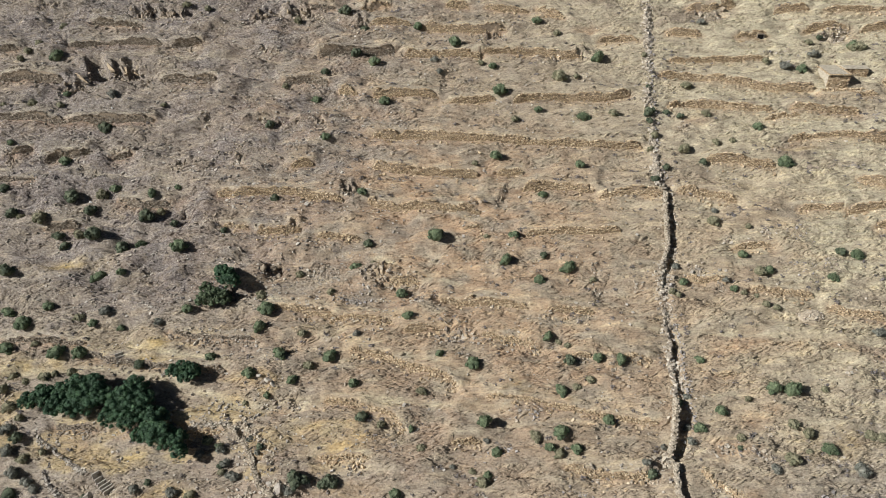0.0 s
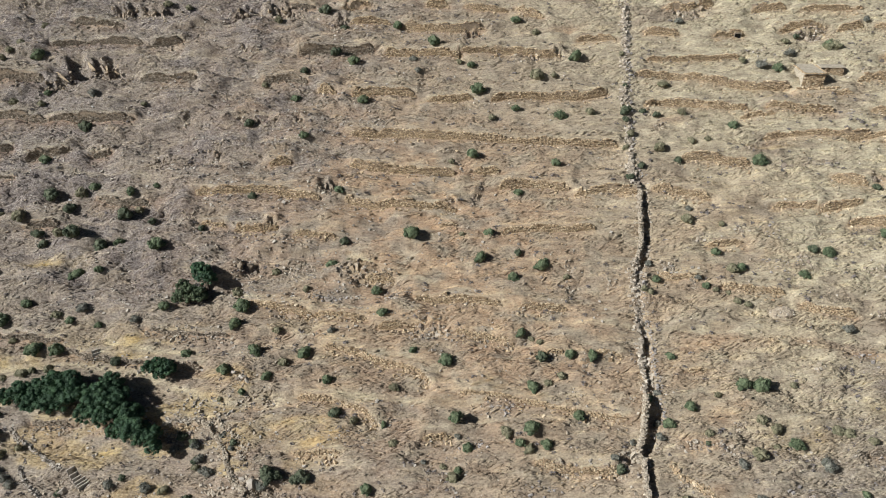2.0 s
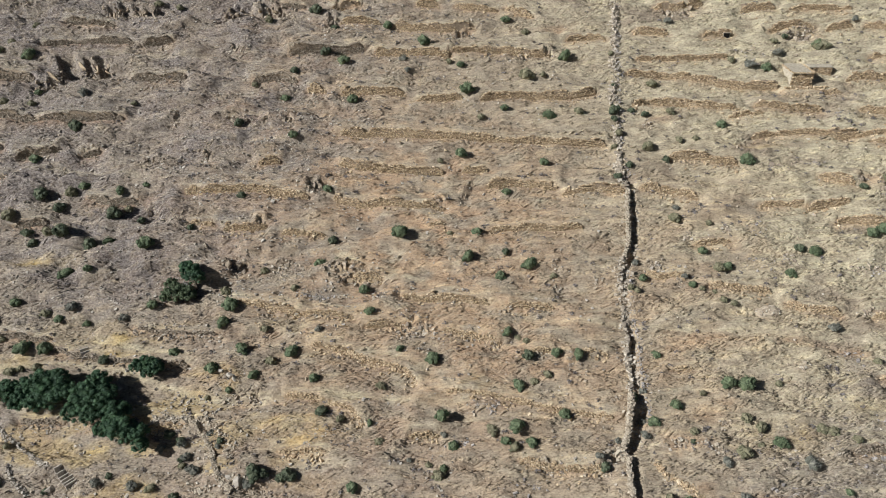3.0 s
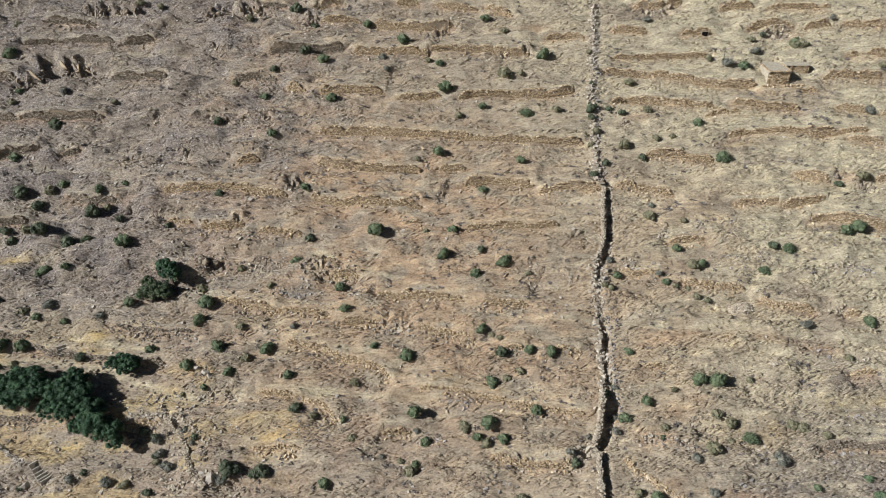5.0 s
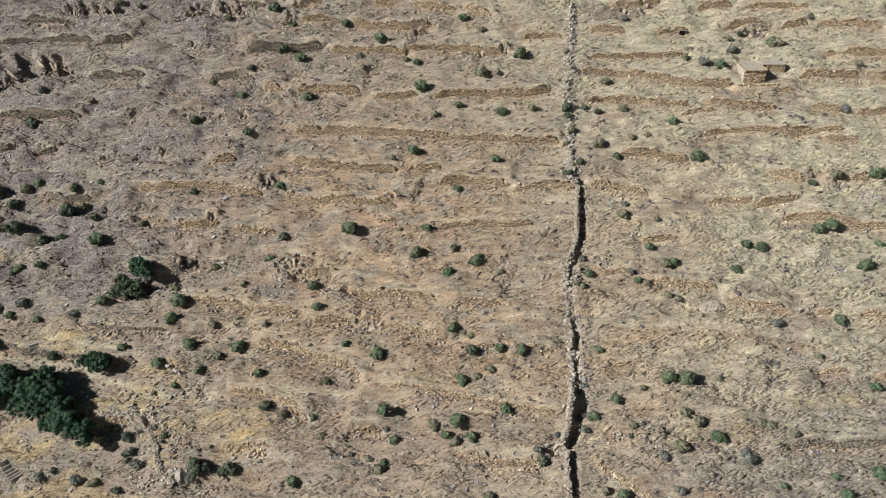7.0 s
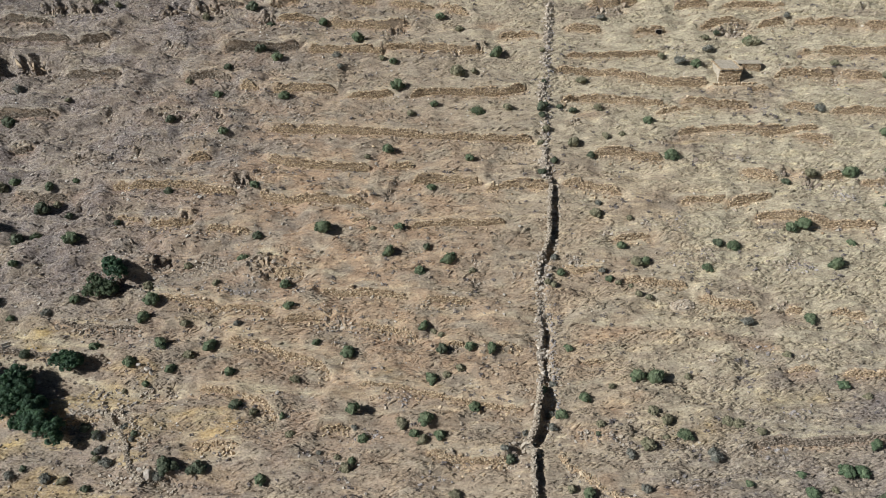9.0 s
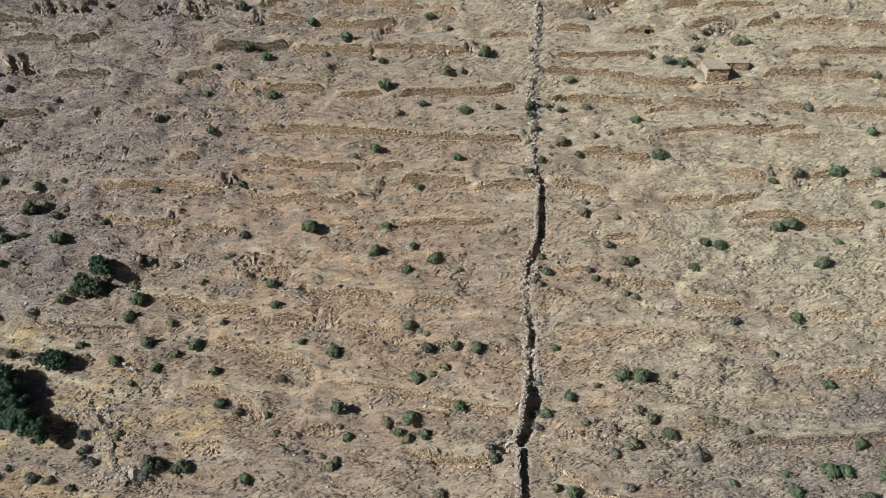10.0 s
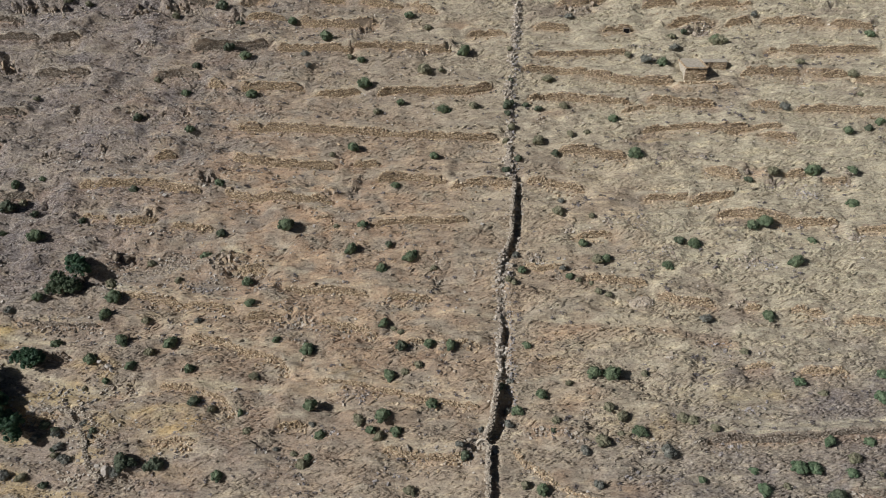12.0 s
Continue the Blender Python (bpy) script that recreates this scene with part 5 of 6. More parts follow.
shrub("green", -32.8, 77.8, 0.95)
shrub("olive", -59.5, 81.8, 0.74)
shrub("olive", -52.7, 77.3, 0.88)
shrub("olive", -26.6, 85.7, 0.91)
shrub("green", -25.5, 83.3, 1.38)
shrub("green", -26.0, 80.9, 1.12)
shrub("green", -12.9, 89.4, 1.09)
shrub("olive", -21.3, 88.9, 0.75)
shrub("olive", -16.3, 85.5, 0.74)
shrub("olive", -19.9, 80.0, 0.88)
shrub("green", -6.0, 85.1, 0.98)
shrub("green", -5.0, 81.3, 0.96)
shrub("green", -22.7, 77.3, 1.18)
shrub("green", -15.7, 76.8, 1.33)
shrub("olive", -18.6, 76.0, 0.94)
shrub("silver", -12.2, 79.1, 0.63)
shrub("green", -26.7, 74.9, 1.17)
shrub("green", -0.5, 76.2, 0.70)
shrub("olive", -10.4, 89.7, 0.59)
shrub("green", 9.2, 88.5, 1.16)
shrub("dark", 14.9, 89.5, 0.83)
shrub("green", 18.1, 87.1, 1.39)
shrub("green", 13.9, 85.7, 0.98)
shrub("olive", 21.6, 85.6, 0.65)
shrub("green", 4.1, 74.7, 1.15)
shrub("green", 14.5, 78.0, 0.93)
shrub("dark", 17.2, 74.4, 1.07)
shrub("green", 21.1, 74.8, 0.92)
shrub("green", 24.0, 74.2, 0.99)
shrub("olive", 17.1, 76.5, 0.62)
shrub("olive", 16.0, 77.6, 0.62)
shrub("green", 34.5, 85.4, 0.81)
shrub("olive", 45.6, 86.3, 1.14)
shrub("green", 47.0, 86.4, 0.98)
shrub("green", 55.8, 85.2, 0.97)
shrub("green", 41.4, 83.8, 0.80)
shrub("olive", 42.6, 83.3, 0.64)
shrub("olive", 44.4, 83.0, 0.56)
shrub("olive", 45.2, 81.4, 0.63)
shrub("olive", 46.6, 81.0, 0.63)
shrub("dark", 58.4, 89.5, 0.91)
shrub("green", 60.4, 88.8, 1.07)
shrub("green", 43.8, 89.0, 0.91)
shrub("green", 34.4, 74.1, 0.76)
shrub("olive", 33.2, 82.8, 0.64)
shrub("silver", 59.6, 77.6, 0.77)
shrub("silver", 40.5, 85.3, 0.73)
shrub("green", -23.8, 72.2, 0.62)
shrub("green", -20.5, 73.5, 0.92)
shrub("green", -12.1, 72.7, 0.92)
shrub("olive", -2.9, 71.5, 0.83)
shrub("olive", -26.9, 71.9, 0.54)
shrub("dark", -10.7, 68.8, 1.04)
shrub("olive", -8.1, 67.8, 0.74)
shrub("green", -4.1, 67.0, 0.59)
shrub("olive", -2.8, 64.6, 0.72)
shrub("dark", -15.2, 61.1, 0.92)
shrub("dark", -13.8, 61.0, 0.85)
shrub("green", -5.9, 59.7, 0.98)
shrub("dark", -23.9, 66.0, 0.66)
shrub("green", 15.7, 70.7, 1.12)
shrub("olive", 17.7, 71.3, 0.75)
shrub("olive", 19.6, 71.9, 0.75)
shrub("green", 21.3, 67.2, 1.02)
shrub("green", 5.4, 66.8, 1.17)
shrub("green", 15.0, 65.2, 1.22)
shrub("olive", 11.9, 65.2, 1.01)
shrub("green", 13.6, 63.8, 0.86)
shrub("olive", 14.6, 62.9, 0.85)
shrub("green", 16.8, 63.4, 0.99)
shrub("green", 6.9, 63.8, 0.93)
shrub("olive", 5.0, 60.3, 1.05)
shrub("green", 5.5, 61.1, 0.84)
shrub("olive", 3.6, 61.8, 0.64)
shrub("silver", 1.1, 62.7, 0.57)
shrub("silver", 5.6, 65.5, 0.65)
shrub("green", 30.4, 68.3, 0.88)
shrub("green", 35.9, 67.7, 0.95)
shrub("green", 43.1, 69.8, 1.10)
shrub("green", 45.4, 69.7, 1.40)
shrub("olive", 44.5, 65.7, 0.86)
shrub("olive", 46.3, 64.7, 1.07)
shrub("green", 48.0, 62.5, 1.19)
shrub("olive", 43.1, 61.3, 1.11)
shrub("olive", 53.9, 64.4, 0.99)
shrub("olive", 55.0, 63.9, 0.99)
shrub("olive", 49.9, 70.2, 0.66)
shrub("green", 32.6, 65.3, 0.93)
shrub("olive", 37.5, 64.3, 0.78)
shrub("olive", 45.7, 62.5, 0.56)
shrub("silver", 51.2, 60.0, 1.24)
shrub("silver", 40.8, 60.3, 0.83)
shrub("dark", 37.0, 62.8, 0.49)
shrub("olive", 39.7, 69.0, 0.59)
shrub("silver", 27.8, 63.7, 0.64)
shrub("dark", -18.6, 60.9, 1.00)
shrub("green", 71.2, 124.8, 1.39)
shrub("green", 98.2, 125.0, 0.99)
shrub("olive", 93.1, 117.6, 1.06)
shrub("olive", 93.4, 113.9, 0.67)
shrub("olive", 84.4, 119.2, 0.87)
shrub("silver", 78.9, 129.4, 0.91)
shrub("green", 89.0, 107.0, 1.01)
shrub("dark", 93.1, 108.3, 0.83)
shrub("green", 95.3, 109.4, 0.93)
shrub("silver", 80.1, 112.0, 1.13)
shrub("green", 81.5, 100.4, 1.43)
shrub("olive", 75.2, 100.1, 1.16)
shrub("dark", 71.1, 99.3, 0.80)
shrub("green", 87.8, 100.3, 0.98)
shrub("green", 71.9, 92.2, 1.37)
shrub("green", 69.8, 91.6, 1.11)
shrub("green", 86.1, 95.0, 1.13)
shrub("green", 78.5, 89.7, 0.76)
shrub("green", 74.5, 85.3, 1.32)
shrub("green", 60.5, 88.9, 1.10)
shrub("green", 68.8, 78.1, 1.11)
shrub("silver", 60.1, 77.8, 0.79)
shrub("fresh", 70.4, 69.0, 0.97)
shrub("olive", 73.0, 67.4, 0.67)
shrub("fresh", 81.4, 69.5, 0.90)
shrub("fresh", 80.4, 66.6, 1.18)
shrub("olive", 57.5, 62.6, 0.79)
shrub("fresh", 71.7, 61.1, 0.92)
shrub("fresh", 77.0, 61.4, 0.86)
shrub("fresh", 61.2, 57.8, 0.70)
shrub("fresh", 66.7, 58.0, 1.18)
shrub("fresh", 68.8, 58.0, 1.11)
shrub("olive", 74.1, 59.0, 1.12)
shrub("fresh", 73.0, 57.2, 0.97)
shrub("fresh", 61.8, 55.4, 1.09)
shrub("dark", 70.4, 54.6, 1.35)
shrub("green", 54.7, 56.9, 0.62)
shrub("olive", 64.8, 56.1, 0.62)
shrub("olive", 63.9, 72.7, 0.69)
shrub("olive", 76.7, 57.4, 0.55)
shrub("green", 35.0, 56.1, 1.10)
shrub("silver", 41.9, 56.1, 0.83)
shrub("olive", 33.0, 56.7, 0.76)
shrub("olive", 18.8, 56.7, 0.90)
shrub("silver", -60.1, 70.7, 1.24)
shrub("dark", -58.1, 69.6, 1.08)
shrub("silver", -58.9, 67.9, 1.37)
shrub("olive", -56.5, 67.0, 1.06)
shrub("silver", -57.7, 65.6, 1.21)
shrub("silver", -55.2, 64.5, 1.12)
shrub("dark", -57.6, 63.5, 1.34)
shrub("silver", -53.7, 63.3, 0.89)
shrub("olive", -58.4, 71.7, 0.78)
shrub("olive", -54.0, 67.7, 0.69)
shrub("silver", -40.0, 62.3, 0.95)
shrub("silver", -35.0, 61.7, 1.01)
shrub("dark", -38.2, 62.9, 0.66)
shrub("olive", -32.4, 61.3, 0.86)
shrub("olive", -60.6, 73.5, 1.10)
shrub("olive", -61.8, 75.3, 0.96)
shrub("silver", -29.2, 66.3, 0.89)
shrub("dark", -31.3, 67.5, 0.90)
shrub("silver", -32.1, 65.9, 0.89)
shrub("silver", -27.6, 63.3, 0.80)
shrub("olive", -61.6, 77.8, 0.81)
shrub("olive", -56.2, 76.5, 0.96)
shrub("olive", -59.1, 76.5, 0.72)
shrub("olive", -54.7, 76.9, 0.72)
shrub("olive", -28.8, 63.8, 0.66)
shrub("silver", -19.5, 60.9, 1.14)
shrub("silver", 31.5, 66.3, 0.72)
shrub("silver", 31.4, 64.2, 0.78)
shrub("silver", 31.8, 69.5, 0.66)
shrub("silver", 33.7, 87.4, 0.66)
shrub("olive", 32.4, 83.2, 0.64)
shrub("dark", 35.0, 102.6, 0.80)
shrub("dark", 33.1, 100.9, 0.79)
shrub("olive", 33.3, 106.6, 0.72)
shrub("dark", 34.7, 118.0, 0.67)
shrub("olive", 34.8, 123.6, 0.68)

for kind, x, y, r in (("dark", -29.4, 66.6, 0.9), ("silver", -28.3, 64.7, 0.9), ("dark", -28.9, 64.5, 0.6), ("silver", -26.9, 63.0, 0.8), ("dark", -29.1, 60.3, 0.7), ("dark", -18.9, 61.9, 1.1), ("dark", -17.6, 61.7, 0.9), ("dark", -14.4, 61.3, 1.1), ("silver", -25.4, 66.9, 0.7), ("silver", -24.2, 65.5, 0.6), ("dark", -46.9, 62.4, 0.8), ("dark", 25.7, 60.5, 1.0), ("silver", 24.9, 61.0, 0.7)):
    shrub(kind, x, y, r)

def tree(label, lobes, leaf, count, size, lean=(0, 0)):
    """A tree whose crown is made of lobes (x, y, height over the ground, radius)."""
    cx = sum(q[0] for q in lobes) / len(lobes) + lean[0]
    cy = sum(q[1] for q in lobes) / len(lobes) + lean[1]
    cz = float(ground(cx, cy))
    top = new("tree")
    top.location = (cx, cy, cz)
    tagged(top, label, "tree")
    local = [(x - cx, y - cy, float(hillside(x, y)) + h - cz, r) for x, y, h, r in lobes]
    fork = Vector((0, 0, min(q[2] for q in local) * 0.45))
    part("trunk", stem_mesh([((0, 0, -0.3), tuple(fork), 0.28, 0.2)], M_BARK), top)
    for q in local:
        part("limb", stem_mesh([(tuple(fork), (q[0] * 0.9, q[1] * 0.9, q[2]), 0.13, 0.04)], M_BARK), top)
    fine = []
    g = random.Random(len(lobes))
    for x, y, z, r in local:
        fine.append((x, y, z, r * 0.7))
        for k in range(40):
            a, b = g.uniform(0, 6.28), g.uniform(-0.4, 1)
            c = math.sqrt(1 - b * b) if abs(b) < 1 else 0
            fine.append((x + r * 0.82 * c * math.cos(a), y + r * 0.82 * c * math.sin(a), z + r * 0.75 * b, r * g.uniform(0.13, 0.25)))
    v, f = leaves(fine, count, size, len(lobes) + 3, 0.09, 0.45)
    crown = part("crown", mesh_of("crown", v, f, LEAVES[leaf]), top, kind="stuff")
    part("inner_foliage", inner_mass(fine, 0.78, 2, 1, LEAVES[leaf]), crown)
    return top


def crown(points, h):
    return [(x, y + 0.3, h - 0.4 + 0.25 * r, r) for x, y, r in points]


DENSE = "dense dark green evergreen tree in a clump"
tree(DENSE, crown([(-57.1, 72.7, 1.5), (-55.1, 73.1, 1.8), (-53.0, 71.7, 1.7), (-52.6, 73.2, 1.7)], 1.9), "tree", 52000, 0.058)
tree(DENSE, crown([(-50.4, 73.6, 2.1), (-48.0, 73.6, 1.9), (-50.6, 71.5, 2.0), (-48.3, 71.7, 2.1), (-46.4, 72.3, 1.7)], 2.0), "tree", 62000, 0.058)
tree(DENSE, crown([(-42.0, 72.8, 2.0), (-43.1, 71.1, 2.4), (-40.6, 70.9, 2.1), (-44.5, 69.6, 1.7), (-41.7, 69.0, 1.9)], 2.1), "tree", 62000, 0.058)
tree(DENSE, crown([(-38.4, 68.9, 2.0), (-36.9, 66.8, 2.1), (-34.9, 66.2, 1.7), (-38.8, 67.2, 1.4), (-34.2, 64.9, 1.2), (-40.1, 67.3, 1.2)], 2.0), "tree", 62000, 0.058)
tree("bright green leaning tree on the slope", crown([(-31.7, 86.9, 1.6), (-30.9, 86.1, 1.5), (-32.5, 87.7, 1.2)], 2.2), "tree", 16000, 0.075, (0.5, -0.3))
withered = tree("half-dead grey-green bushy tree on the slope", crown([(-34.6, 86.0, 1.1), (-33.5, 84.6, 1.7), (-31.9, 84.4, 1.4), (-34.9, 84.4, 1.2)], 1.5), "green", 16000, 0.075)
M_DEADWOOD = make_island("bleached_deadwood", [(0.30, 0.29, 0.275), (0.40, 0.385, 0.36)], scale=6.0)
twigs = random.Random(5)
for k in range(26):
    a, lean = twigs.uniform(0, 6.28), twigs.uniform(0.3, 1.5)
    part("bare_branch", stem_mesh([((0.4, 0.3, 0.9), (0.4 + 1.5 * lean * math.cos(a), 0.5 + 1.1 * lean * math.sin(a), twigs.uniform(2.3, 3.3)), 0.06, 0.025)], M_DEADWOOD), withered, "leafless bleached branch")
tree("low wide dark green evergreen bush", crown([(-37.4, 75.5, 1.2), (-36.1, 75.5, 1.5), (-34.8, 75.2, 1.35), (-35.7, 74.7, 1.1)], 1.0), "tree", 14000, 0.075)

# ---- stone hut with a flat earth roof ----
def slab(low, high, lean=0.0):
    """A closed block between two corners, its upper part drawn in by lean."""
    (x0, y0, z0), (x1, y1, z1) = low, high
    v = np.array([(x0, y0, z0), (x1, y0, z0), (x1, y1, z0), (x0, y1, z0), (x0 + lean, y0 + lean, z1), (x1 - lean, y0 + lean, z1), (x1 - lean, y1 - lean, z1), (x0 + lean, y1 - lean, z1)], float)
    return v, np.array([(0, 3, 2, 1), (4, 5, 6, 7), (0, 1, 5, 4), (1, 2, 6, 5), (2, 3, 7, 6), (3, 0, 4, 7)])


def masonry(x0, x1, y0, y1, z0, z1, size=0.34):
    """Stones over the four faces of a block."""
    out = []
    for a, b in (((x0, y0), (x1, y0)), ((x1, y0), (x1, y1)), ((x1, y1), (x0, y1)), ((x0, y1), (x0, y0))):
        pts, dirs, s = samples([a, b], 0.4)
        out.append(laid(*courses(pts, dirs, s, np.full(len(s), z0), np.full(len(s), z1), 0.0, size, 0.04)))
    return joined(out)


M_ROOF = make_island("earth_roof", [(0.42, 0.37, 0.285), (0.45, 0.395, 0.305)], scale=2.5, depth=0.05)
HX, HY, HUT_FLOOR = 64.2, 116.9, 13.95
hut = new("stone_hut")
hut.location = (HX, HY, HUT_FLOOR)
tagged(hut, "small derelict stone hut with a flat earth roof", "hut")
v, f = slab((0.1, 0.1, -0.6), (3.4, 5.1, 2.2), 0.06)
part("wall_core", mesh_of("wall_core", v, f, M_EARTH), hut)
v, f = masonry(0, 3.5, 0, 5.2, -0.4, 2.12, 0.3)
part("stonework", mesh_of("stonework", v, f, M_STONE), hut, "ochre fieldstone walls", kind="stuff")
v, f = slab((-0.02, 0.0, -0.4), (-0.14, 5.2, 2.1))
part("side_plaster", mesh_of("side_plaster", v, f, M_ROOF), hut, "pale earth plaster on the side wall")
v, f = slab((-0.16, -0.14, 2.18), (3.66, 5.5, 2.42), 0.05)
part("roof", mesh_of("roof", v, f, M_ROOF), hut, "flat packed earth roof")
n = 46
edge = np.concatenate([np.c_[rng.uniform(-0.1, 3.6, n), np.full(n, -0.08)], np.c_[np.full(n, 3.58), rng.uniform(0, 5.3, n)], np.c_[np.full(n, -0.08), rng.uniform(0, 5.3, n)]])
flat = np.repeat(np.array([[1.0, 0, 0]]), len(edge), 0)
v, f = blocks(np.c_[edge, np.full(len(edge), 2.43)], flat, np.roll(flat, 1, 1), np.roll(flat, 2, 1), np.c_[rng.uniform(0.08, 0.2, (len(edge), 2)), rng.uniform(0.03, 0.08, len(edge))], 0.4)
part("roof_edging", mesh_of("roof_edging", v, f, M_STONE), hut, "flat stones along the roof edge", kind="stuff")
v, f = slab((4.5, 2.4, 1.0), (7.5, 2.75, 2.6), 0.02)
part("annex_wall", mesh_of("annex_wall", v, f, M_EARTH), hut)
v, f = masonry(4.5, 7.55, 2.35, 2.8, 1.05, 2.55, 0.28)
part("annex_stonework", mesh_of("annex_stonework", v, f, M_STONE), hut, "low ruined side wall", kind="stuff")
v, f = slab((3.6, 2.2, 2.6), (7.75, 3.9, 2.72), 0.03)
part("annex_roof", mesh_of("annex_roof", v, f, M_ROOF), hut, "flat slab roof over the side room")

rubble_bank("row of fieldstones along the foot of a hut", [(63.2, 116.2), (66.0, 116.1), (70.8, 116.5)], 0.35, 30, 0.17, M_STONE)

# a doorway-like gap in a terrace wall, with stone jambs and a lintel
DX, DY = 55.9, 127.95
dz = float(ground(DX, DY - 0.8))
cellar = new("doorway_gap")
cellar.location = (DX, DY - 0.5, dz)
tagged(cellar, "small doorway-like gap in a stone terrace wall, its shade painted near-black", "doorway")
# a solid near-black block paints the shade inside the gap
M_GAP_SHADE = make_island("gap_shade_paint", [(0.008, 0.007, 0.006), (0.012, 0.01, 0.009)], 1.0, 3.0)
for name, a, b, mat in (("jamb", (-0.62, 0.0, -0.3), (-0.52, 0.3, 1.0), M_DULL), ("jamb", (0.52, 0.0, -0.3), (0.6, 0.3, 0.95), M_DULL), ("lintel", (-0.66, 0.0, 1.0), (0.62, 0.35, 1.07), M_DULL), ("opening", (-0.45, -0.02, -0.3), (0.45, 0.35, 0.95), M_GAP_SHADE)):
    v, f = slab(a, b, 0.02)
    part(name, mesh_of(name, v, f, mat), cellar)

# a rounded stone cairn beside a terrace
MX, MY = 51.4, 80.3
M_MOUND = make_island("mound_earth", [(0.42, 0.35, 0.255), (0.46, 0.385, 0.285)], scale=3.0, depth=0.12)
cairn = new("stone_cairn", bpy.data.meshes.new("stone_cairn"))
cairn.location = (MX, MY, float(ground(MX, MY)) - 0.1)
cairn.scale = (1.3, 1.3, 1.3)
bm = bmesh.new()
bmesh.ops.create_icosphere(bm, subdivisions=3, radius=1.0)
for q in bm.verts:
    q.co += Vector(noise.noise_vector(q.co * 1.6)) * 0.22 + Vector(noise.noise_vector(q.co * 5)) * 0.12
    q.co = Vector((q.co.x * 1.5, q.co.y * 0.95, max(-0.3, q.co.z * 0.7)))
    if q.co.x > 1.0:
        q.co.x = 1.0 + 0.1 * noise.noise(q.co * 4)
bm.to_mesh(cairn.data)
bm.free()
cairn.data.materials.append(M_MOUND)
count = 150
turn, out = rng.uniform(0, 6.28, count), np.sqrt(rng.random(count)) * 0.9
cx, cy = 1.5 * out * np.cos(turn), 0.95 * out * np.sin(turn)
cz = 0.66 * np.sqrt(1 - out ** 2) + rng.uniform(-0.08, 0.03, count)
cx = np.minimum(cx, 1.0)
al = np.c_[np.cos(turn * 3), np.sin(turn * 3), rng.normal(0, 0.3, count)]
ac = np.c_[-np.sin(turn * 3), np.cos(turn * 3), rng.normal(0, 0.3, count)]
v, f = blocks(np.c_[cx, cy, cz], al, ac, np.cross(al, ac), np.c_[rng.uniform(0.05, 0.15, (count, 2)), rng.uniform(0.05, 0.1, count)], 0.35)
part("stonework", mesh_of("stonework", v, f, M_PEBBLE), cairn, "pale fieldstones showing through the earth", kind="stuff")
tagged(cairn, "rounded earth-covered stone mound with a broken end", "mound")

# stone steps stacked on the slope; near-black risers paint the shade between treads
def stair(x, y, count, wide, turn, rise_each, gap, label):
    top = new("stone_steps")
    top.location = (x, y, float(ground(x, y)))
    top.rotation_euler = (0, 0, radians(turn))
    tagged(top, label, "steps")
    for k in range(count):
        py = (k - count / 2) * gap
        z = float(ground(x - py * math.sin(radians(turn)), y + py * math.cos(radians(turn)))) - top.location.z + 0.05
        v, f = slab((-wide / 2, py - 0.17 * gap, z - 0.5), (wide / 2, py + 0.17 * gap, z + rise_each), 0.02)
        part("tread", mesh_of("tread", v, f, M_SCREE), top)
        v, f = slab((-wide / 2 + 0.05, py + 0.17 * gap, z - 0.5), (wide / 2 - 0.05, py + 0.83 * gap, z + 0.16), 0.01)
        part("riser", mesh_of("riser", v, f, M_RISER_SHADE), top, "near-black block painted as the shade between the treads")


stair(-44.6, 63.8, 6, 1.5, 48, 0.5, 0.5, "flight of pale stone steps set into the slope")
stair(-46.0, 78.8, 3, 1.2, 32, 0.5, 0.42, "few grey stone steps beside a path")

# single pale stones and litter
def single(name, x, y, r, material, label, category):
    ob = new(name, rock_mesh(int(abs(x) * 10 + y), material))
    ob.scale = (r * 1.1, r, r * 0.85)
    ob.rotation_euler = (0.2, 0.15, x)
    ob.location = (x, y, float(ground(x, y)) + r * 0.4)
    return tagged(ob, label, category)


M_WHITE = make_island("white_rock", [(0.72, 0.70, 0.66), (0.78, 0.77, 0.74)])
M_TEAL = make_island("faded_plastic", [(0.16, 0.42, 0.34), (0.22, 0.48, 0.40)], 0.5, 4.0, 0.0)
single("white_boulder", -56.6, 102.1, 0.36, M_WHITE, "bright white boulder on the slope", "boulder")
single("white_boulder", -56.3, 116.8, 0.24, M_WHITE, "small white boulder on a terrace wall", "boulder")
single("white_boulder", -64.5, 107.2, 0.2, M_WHITE, "small white boulder on the slope", "boulder")
single("grey_boulder", -24.1, 74.4, 1.0, M_SCREE, "split blue-grey boulder among shrubs", "boulder")
single("grey_boulder", -23.1, 73.3, 0.55, M_SCREE, "small grey boulder below a larger one", "boulder")
single("grey_boulder", -25.3, 74.6, 0.45, M_SCREE, "small grey boulder among shrubs", "boulder")
single("grey_boulder", -46.4, 62.6, 0.75, M_SCREE, "blue-grey boulder below a flight of stone steps", "boulder")
single("grey_boulder", -20.7, 61.0, 0.85, M_SCREE, "large split grey boulder at the end of a field wall", "boulder")
single("grey_boulder", -22.1, 61.5, 0.5, M_SCREE, "smaller grey boulder leaning against a larger one", "boulder")
single("plastic_sack", 66.7, 59.1, 0.2, M_TEAL, "crumpled pale teal plastic sack beside a shrub", "sack")

# ---- dry tussocks and loose stones over the whole slope ----
def inside(x, y):
    """Where the slope is seen close enough for tussocks."""
    return (y > 52) & (y < 141) & (x > -62 - 0.3 * (y - 55)) & (x < 79 + 0.33 * (y - 55))


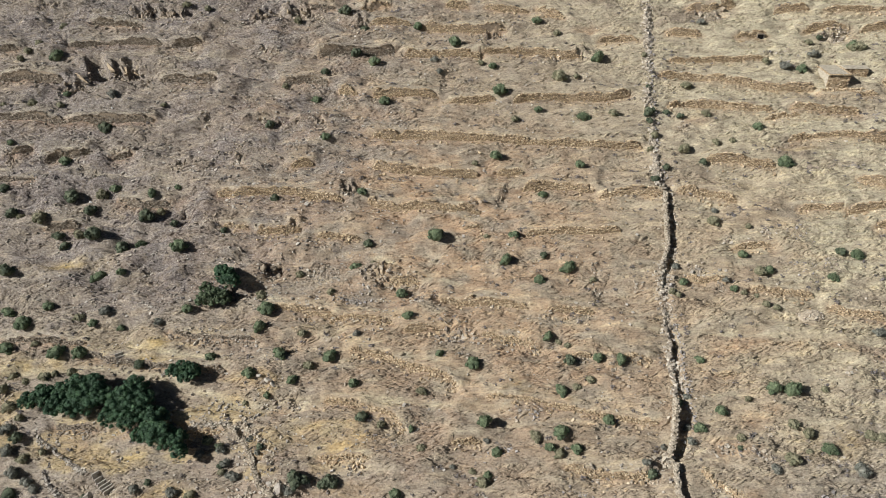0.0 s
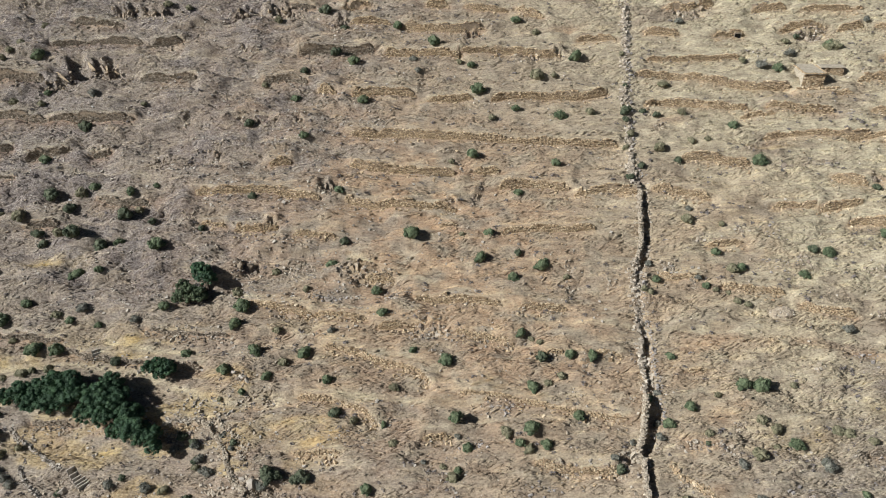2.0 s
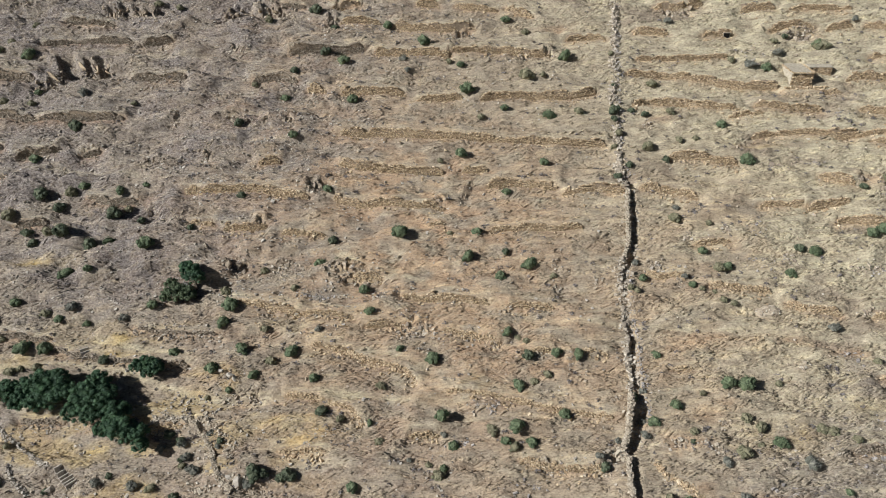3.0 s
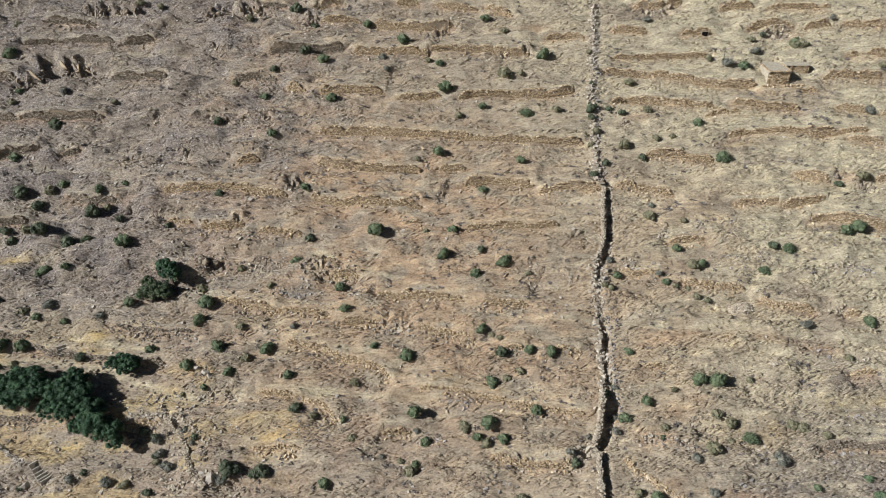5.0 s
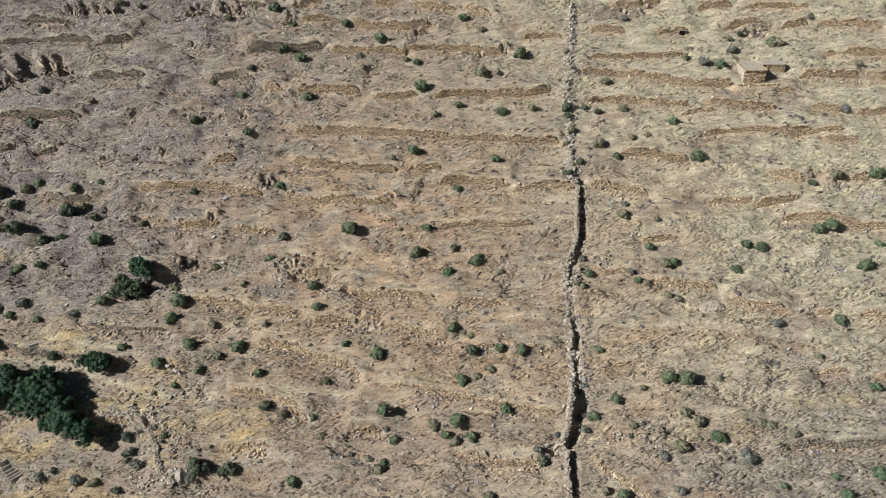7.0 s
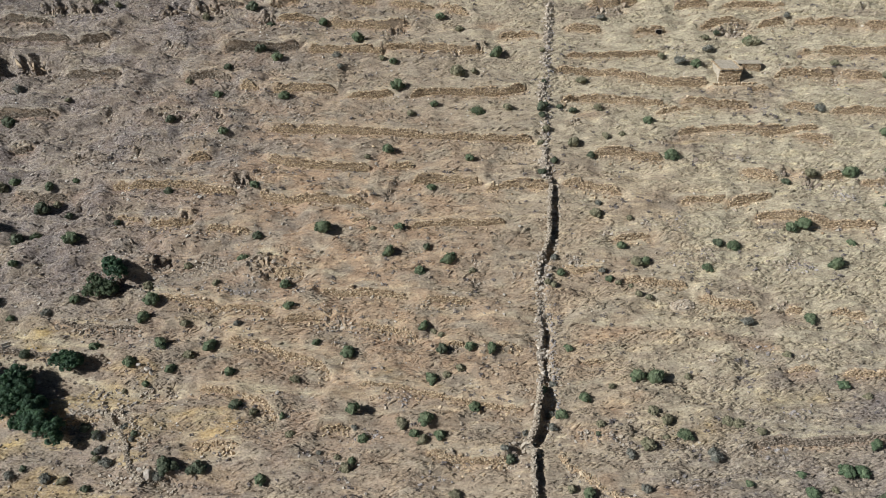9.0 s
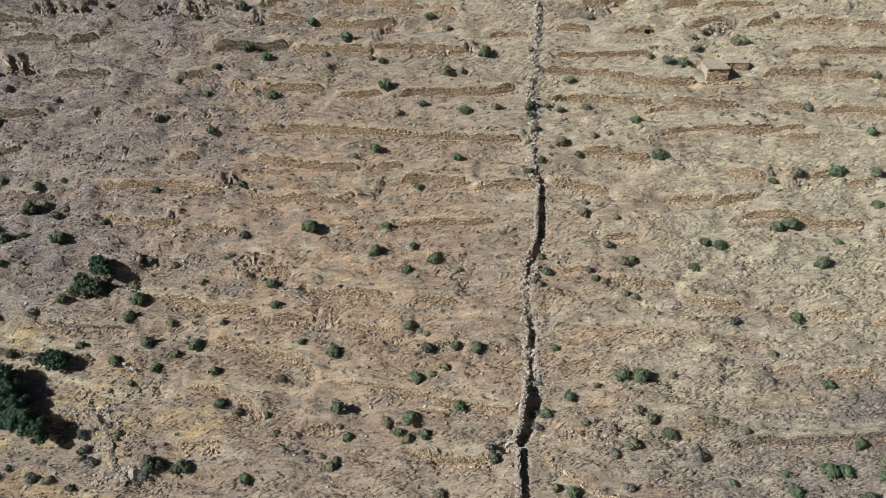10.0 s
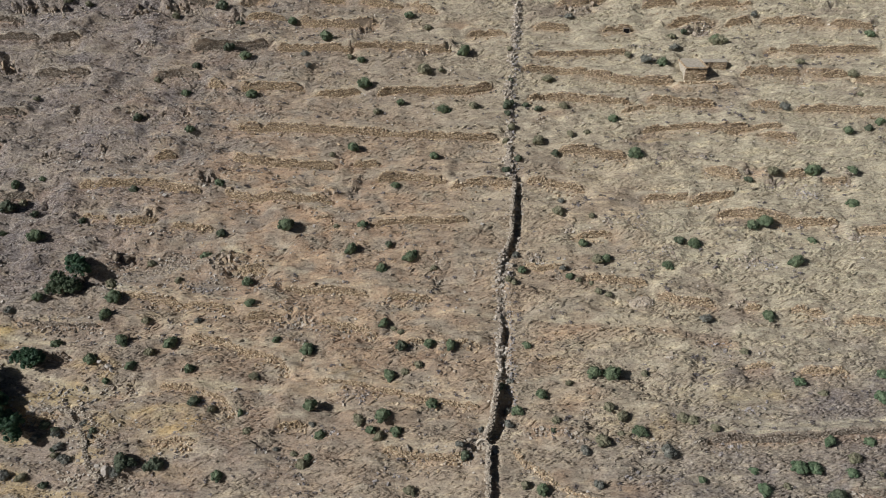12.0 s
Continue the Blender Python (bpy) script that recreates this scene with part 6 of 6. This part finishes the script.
def bare_share(x, y):
    """How far the ground is trodden, eroded or walled at x, y, from 0 to 1."""
    bare = np.zeros(len(x))
    for kind, sx, sy, rx, ry in SOILS:
        if kind != "grey":
            bare = np.maximum(bare, 0.75 * np.exp(-(((x - sx) / rx) ** 2 + ((y - sy) / ry) ** 2)))
    for line in TRACKS + FAINT_TRACKS:
        side, d, along, past = nearest(line, x, y)
        bare = np.maximum(bare, np.exp(-(d / 0.7) ** 2))
    for height, line in TERRACES:
        box = (x > min(p[0] for p in line) - 1) & (x < max(p[0] for p in line) + 1) & (y > min(p[1] for p in line) - 2) & (y < max(p[1] for p in line) + 2)
        side, d, along, past = nearest(line, x[box], y[box])
        bare[box] = np.maximum(bare[box], np.exp(-(d / 0.8) ** 4) * (past < 0.6))
    return bare


def tussocks(count, least, most):
    """Tussocks of dry grass in drifts along the slope: each a short ragged lip, flush uphill and overhanging downhill."""
    x, y = rng.uniform(-92, 112, count * 12), rng.uniform(52, 141, count * 12)
    likely = 0.06 + 0.6 * rise(0.46, 0.6, layered(x / 5.5, (y + 0.05 * x) / 1.15, 81, 3))
    likely = likely * (1 - 0.3 * rise(78, 92, y) * rise(50, 20, x)) * (1 + 0.5 * rise(30, 45, x) * rise(90, 75, y))
    i, j = np.searchsorted(XS, x), np.searchsorted(YS, y)
    likely = likely * (0.4 + 0.6 * rise(0.1, 0.5, growth[i, j])) * (1 - bare_share(x, y))
    keep = inside(x, y) & (rng.random(len(x)) < likely)
    x, y = x[keep][:count], y[keep][:count]
    n = len(x)
    r = (least + (most - least) * rng.random(n) ** 1.5)[:, None]
    wide, high = np.minimum(r, 0.6) * rng.uniform(0.26, 0.42, (n, 1)), 0.45 * r ** 0.6 * rng.uniform(0.75, 1.15, (n, 1)) * (1 + 0.4 * rise(28, 45, x) * rise(92, 80, y))[:, None] + 0.04
    turn = rng.normal(0.12, 0.15, (n, 1))
    cos, sin = np.cos(turn), np.sin(turn)

    def at(u, w, height):
        """A point u along the lip and w uphill of it."""
        px, py = x[:, None] + u * cos - w * sin, y[:, None] + u * sin + w * cos
        return np.stack([px, py, ground(px, py) + height], -1)

    def uneven(low, high, k=5):
        return rng.uniform(low, high, (n, k))

    u = (np.linspace(-1, 1, 5) + uneven(-0.15, 0.15)) * r
    full = np.array([0.12, 0.75, 1.0, 0.85, 0.3]) * uneven(0.8, 1.2)
    bow = wide * uneven(-0.2, 0.2)
    rows = [at(u, bow + wide * (0.3 + 0.7 * full) * uneven(1.2, 2.0), -0.02), at(u, bow - wide * full * uneven(0.2, 0.6), high * full), at(u, bow - wide * full * uneven(0.0, 0.3), -0.05)]
    verts = np.stack(rows, 2)
    k = np.array([(3 * a + c, 3 * a + c + 1, 3 * a + c + 4, 3 * a + c + 3) for a in range(4) for c in range(2)])
    return verts.reshape(-1, 3), (k[None] + 15 * np.arange(n)[:, None, None]).reshape(-1, 4)


v, f = joined([tussocks(46000, 0.2, 0.5), tussocks(9000, 0.4, 0.8), tussocks(9000, 0.14, 0.28)])
hummocks = mesh_of("dry_tussocks", v, f, M_GROUND, smooth=True)
i, j = np.searchsorted(XS, v[:, 0]), np.searchsorted(YS, v[:, 1])
for layer, values in (("soil", tint), ("growth", cover)):
    hummocks.color_attributes.new(layer, "FLOAT_COLOR", "POINT").data.foreach_set("color", values[i, j].ravel())
tagged(new("dry_tussocks", hummocks), "brown and straw-coloured dry grass tussocks over the slope", "dry grass", kind="stuff")


def cushions(count, blades):
    """Small grey cushion plants: low domes of fine blades."""
    x, y = rng.uniform(-92, 112, count * 6), rng.uniform(52, 141, count * 6)
    i, j = np.searchsorted(XS, x), np.searchsorted(YS, y)
    keep = inside(x, y) & (rng.random(len(x)) < (0.1 + 0.9 * rise(0.5, 0.68, layered(x / 7, y / 4, 121, 3))) * (0.3 + 0.7 * (growth[i, j] > 0.1)))
    x, y = x[keep][:count], y[keep][:count]
    n = len(x)
    r = rng.uniform(0.16, 0.38, (n, 1, 1)) * (1, 0.8, 0.75)
    d = rng.normal(size=(n, blades, 3))
    d[..., 2] = np.abs(d[..., 2])
    d /= np.linalg.norm(d, axis=2)[..., None]
    p = d * r * rng.uniform(0.75, 1.1, (n, blades, 1)) + np.c_[x, y, ground(x, y) - 0.03][:, None]
    a, b = rng.normal(size=(2, n, blades, 3)) * 0.62 * r
    verts = np.stack([p - a * 0.5, p + a * 0.5, p + b * 0.6], 2).reshape(-1, 3)
    return verts, np.arange(len(verts)).reshape(-1, 3)


v, f = cushions(2600, 30)
tagged(new("cushion_plants", mesh_of("cushion_plants", v, f, M_CUSHION)), "low grey cushion plants dotted over the slope", "low plants", kind="stuff")
count = 8000
x, y = rng.uniform(-92, 112, count * 3), rng.uniform(52, 141, count * 3)
keep = inside(x, y) & (rng.random(len(x)) < rise(0.4, 0.65, layered(x / 4, y / 3, 101, 3)) + 0.06)
x, y = x[keep][:count], y[keep][:count]
v, f = scattered(np.c_[x, y], 0.03 + 0.15 * rng.random(len(x)) ** 4)
tagged(new("loose_stones", mesh_of("loose_stones", v, f, M_PEBBLE)), "loose pale stones strewn over the dry slope", "stones", kind="stuff")
count = 6000
x, y = rng.normal(-30, 26, count * 3), rng.uniform(54, 139, count * 3)
keep = inside(x, y) & (rng.random(len(x)) < rise(0.46, 0.62, layered(x / 5, y / 2.5, 131, 3)) + 0.05)
x, y = x[keep][:count], y[keep][:count]
v, f = scattered(np.c_[x, y], 0.05 + 0.14 * rng.random(len(x)) ** 2.5)
tagged(new("loose_stones", mesh_of("loose_stones", v, f, M_SCREE)), "pale grey stones strewn among dry scrub", "stones", kind="stuff")
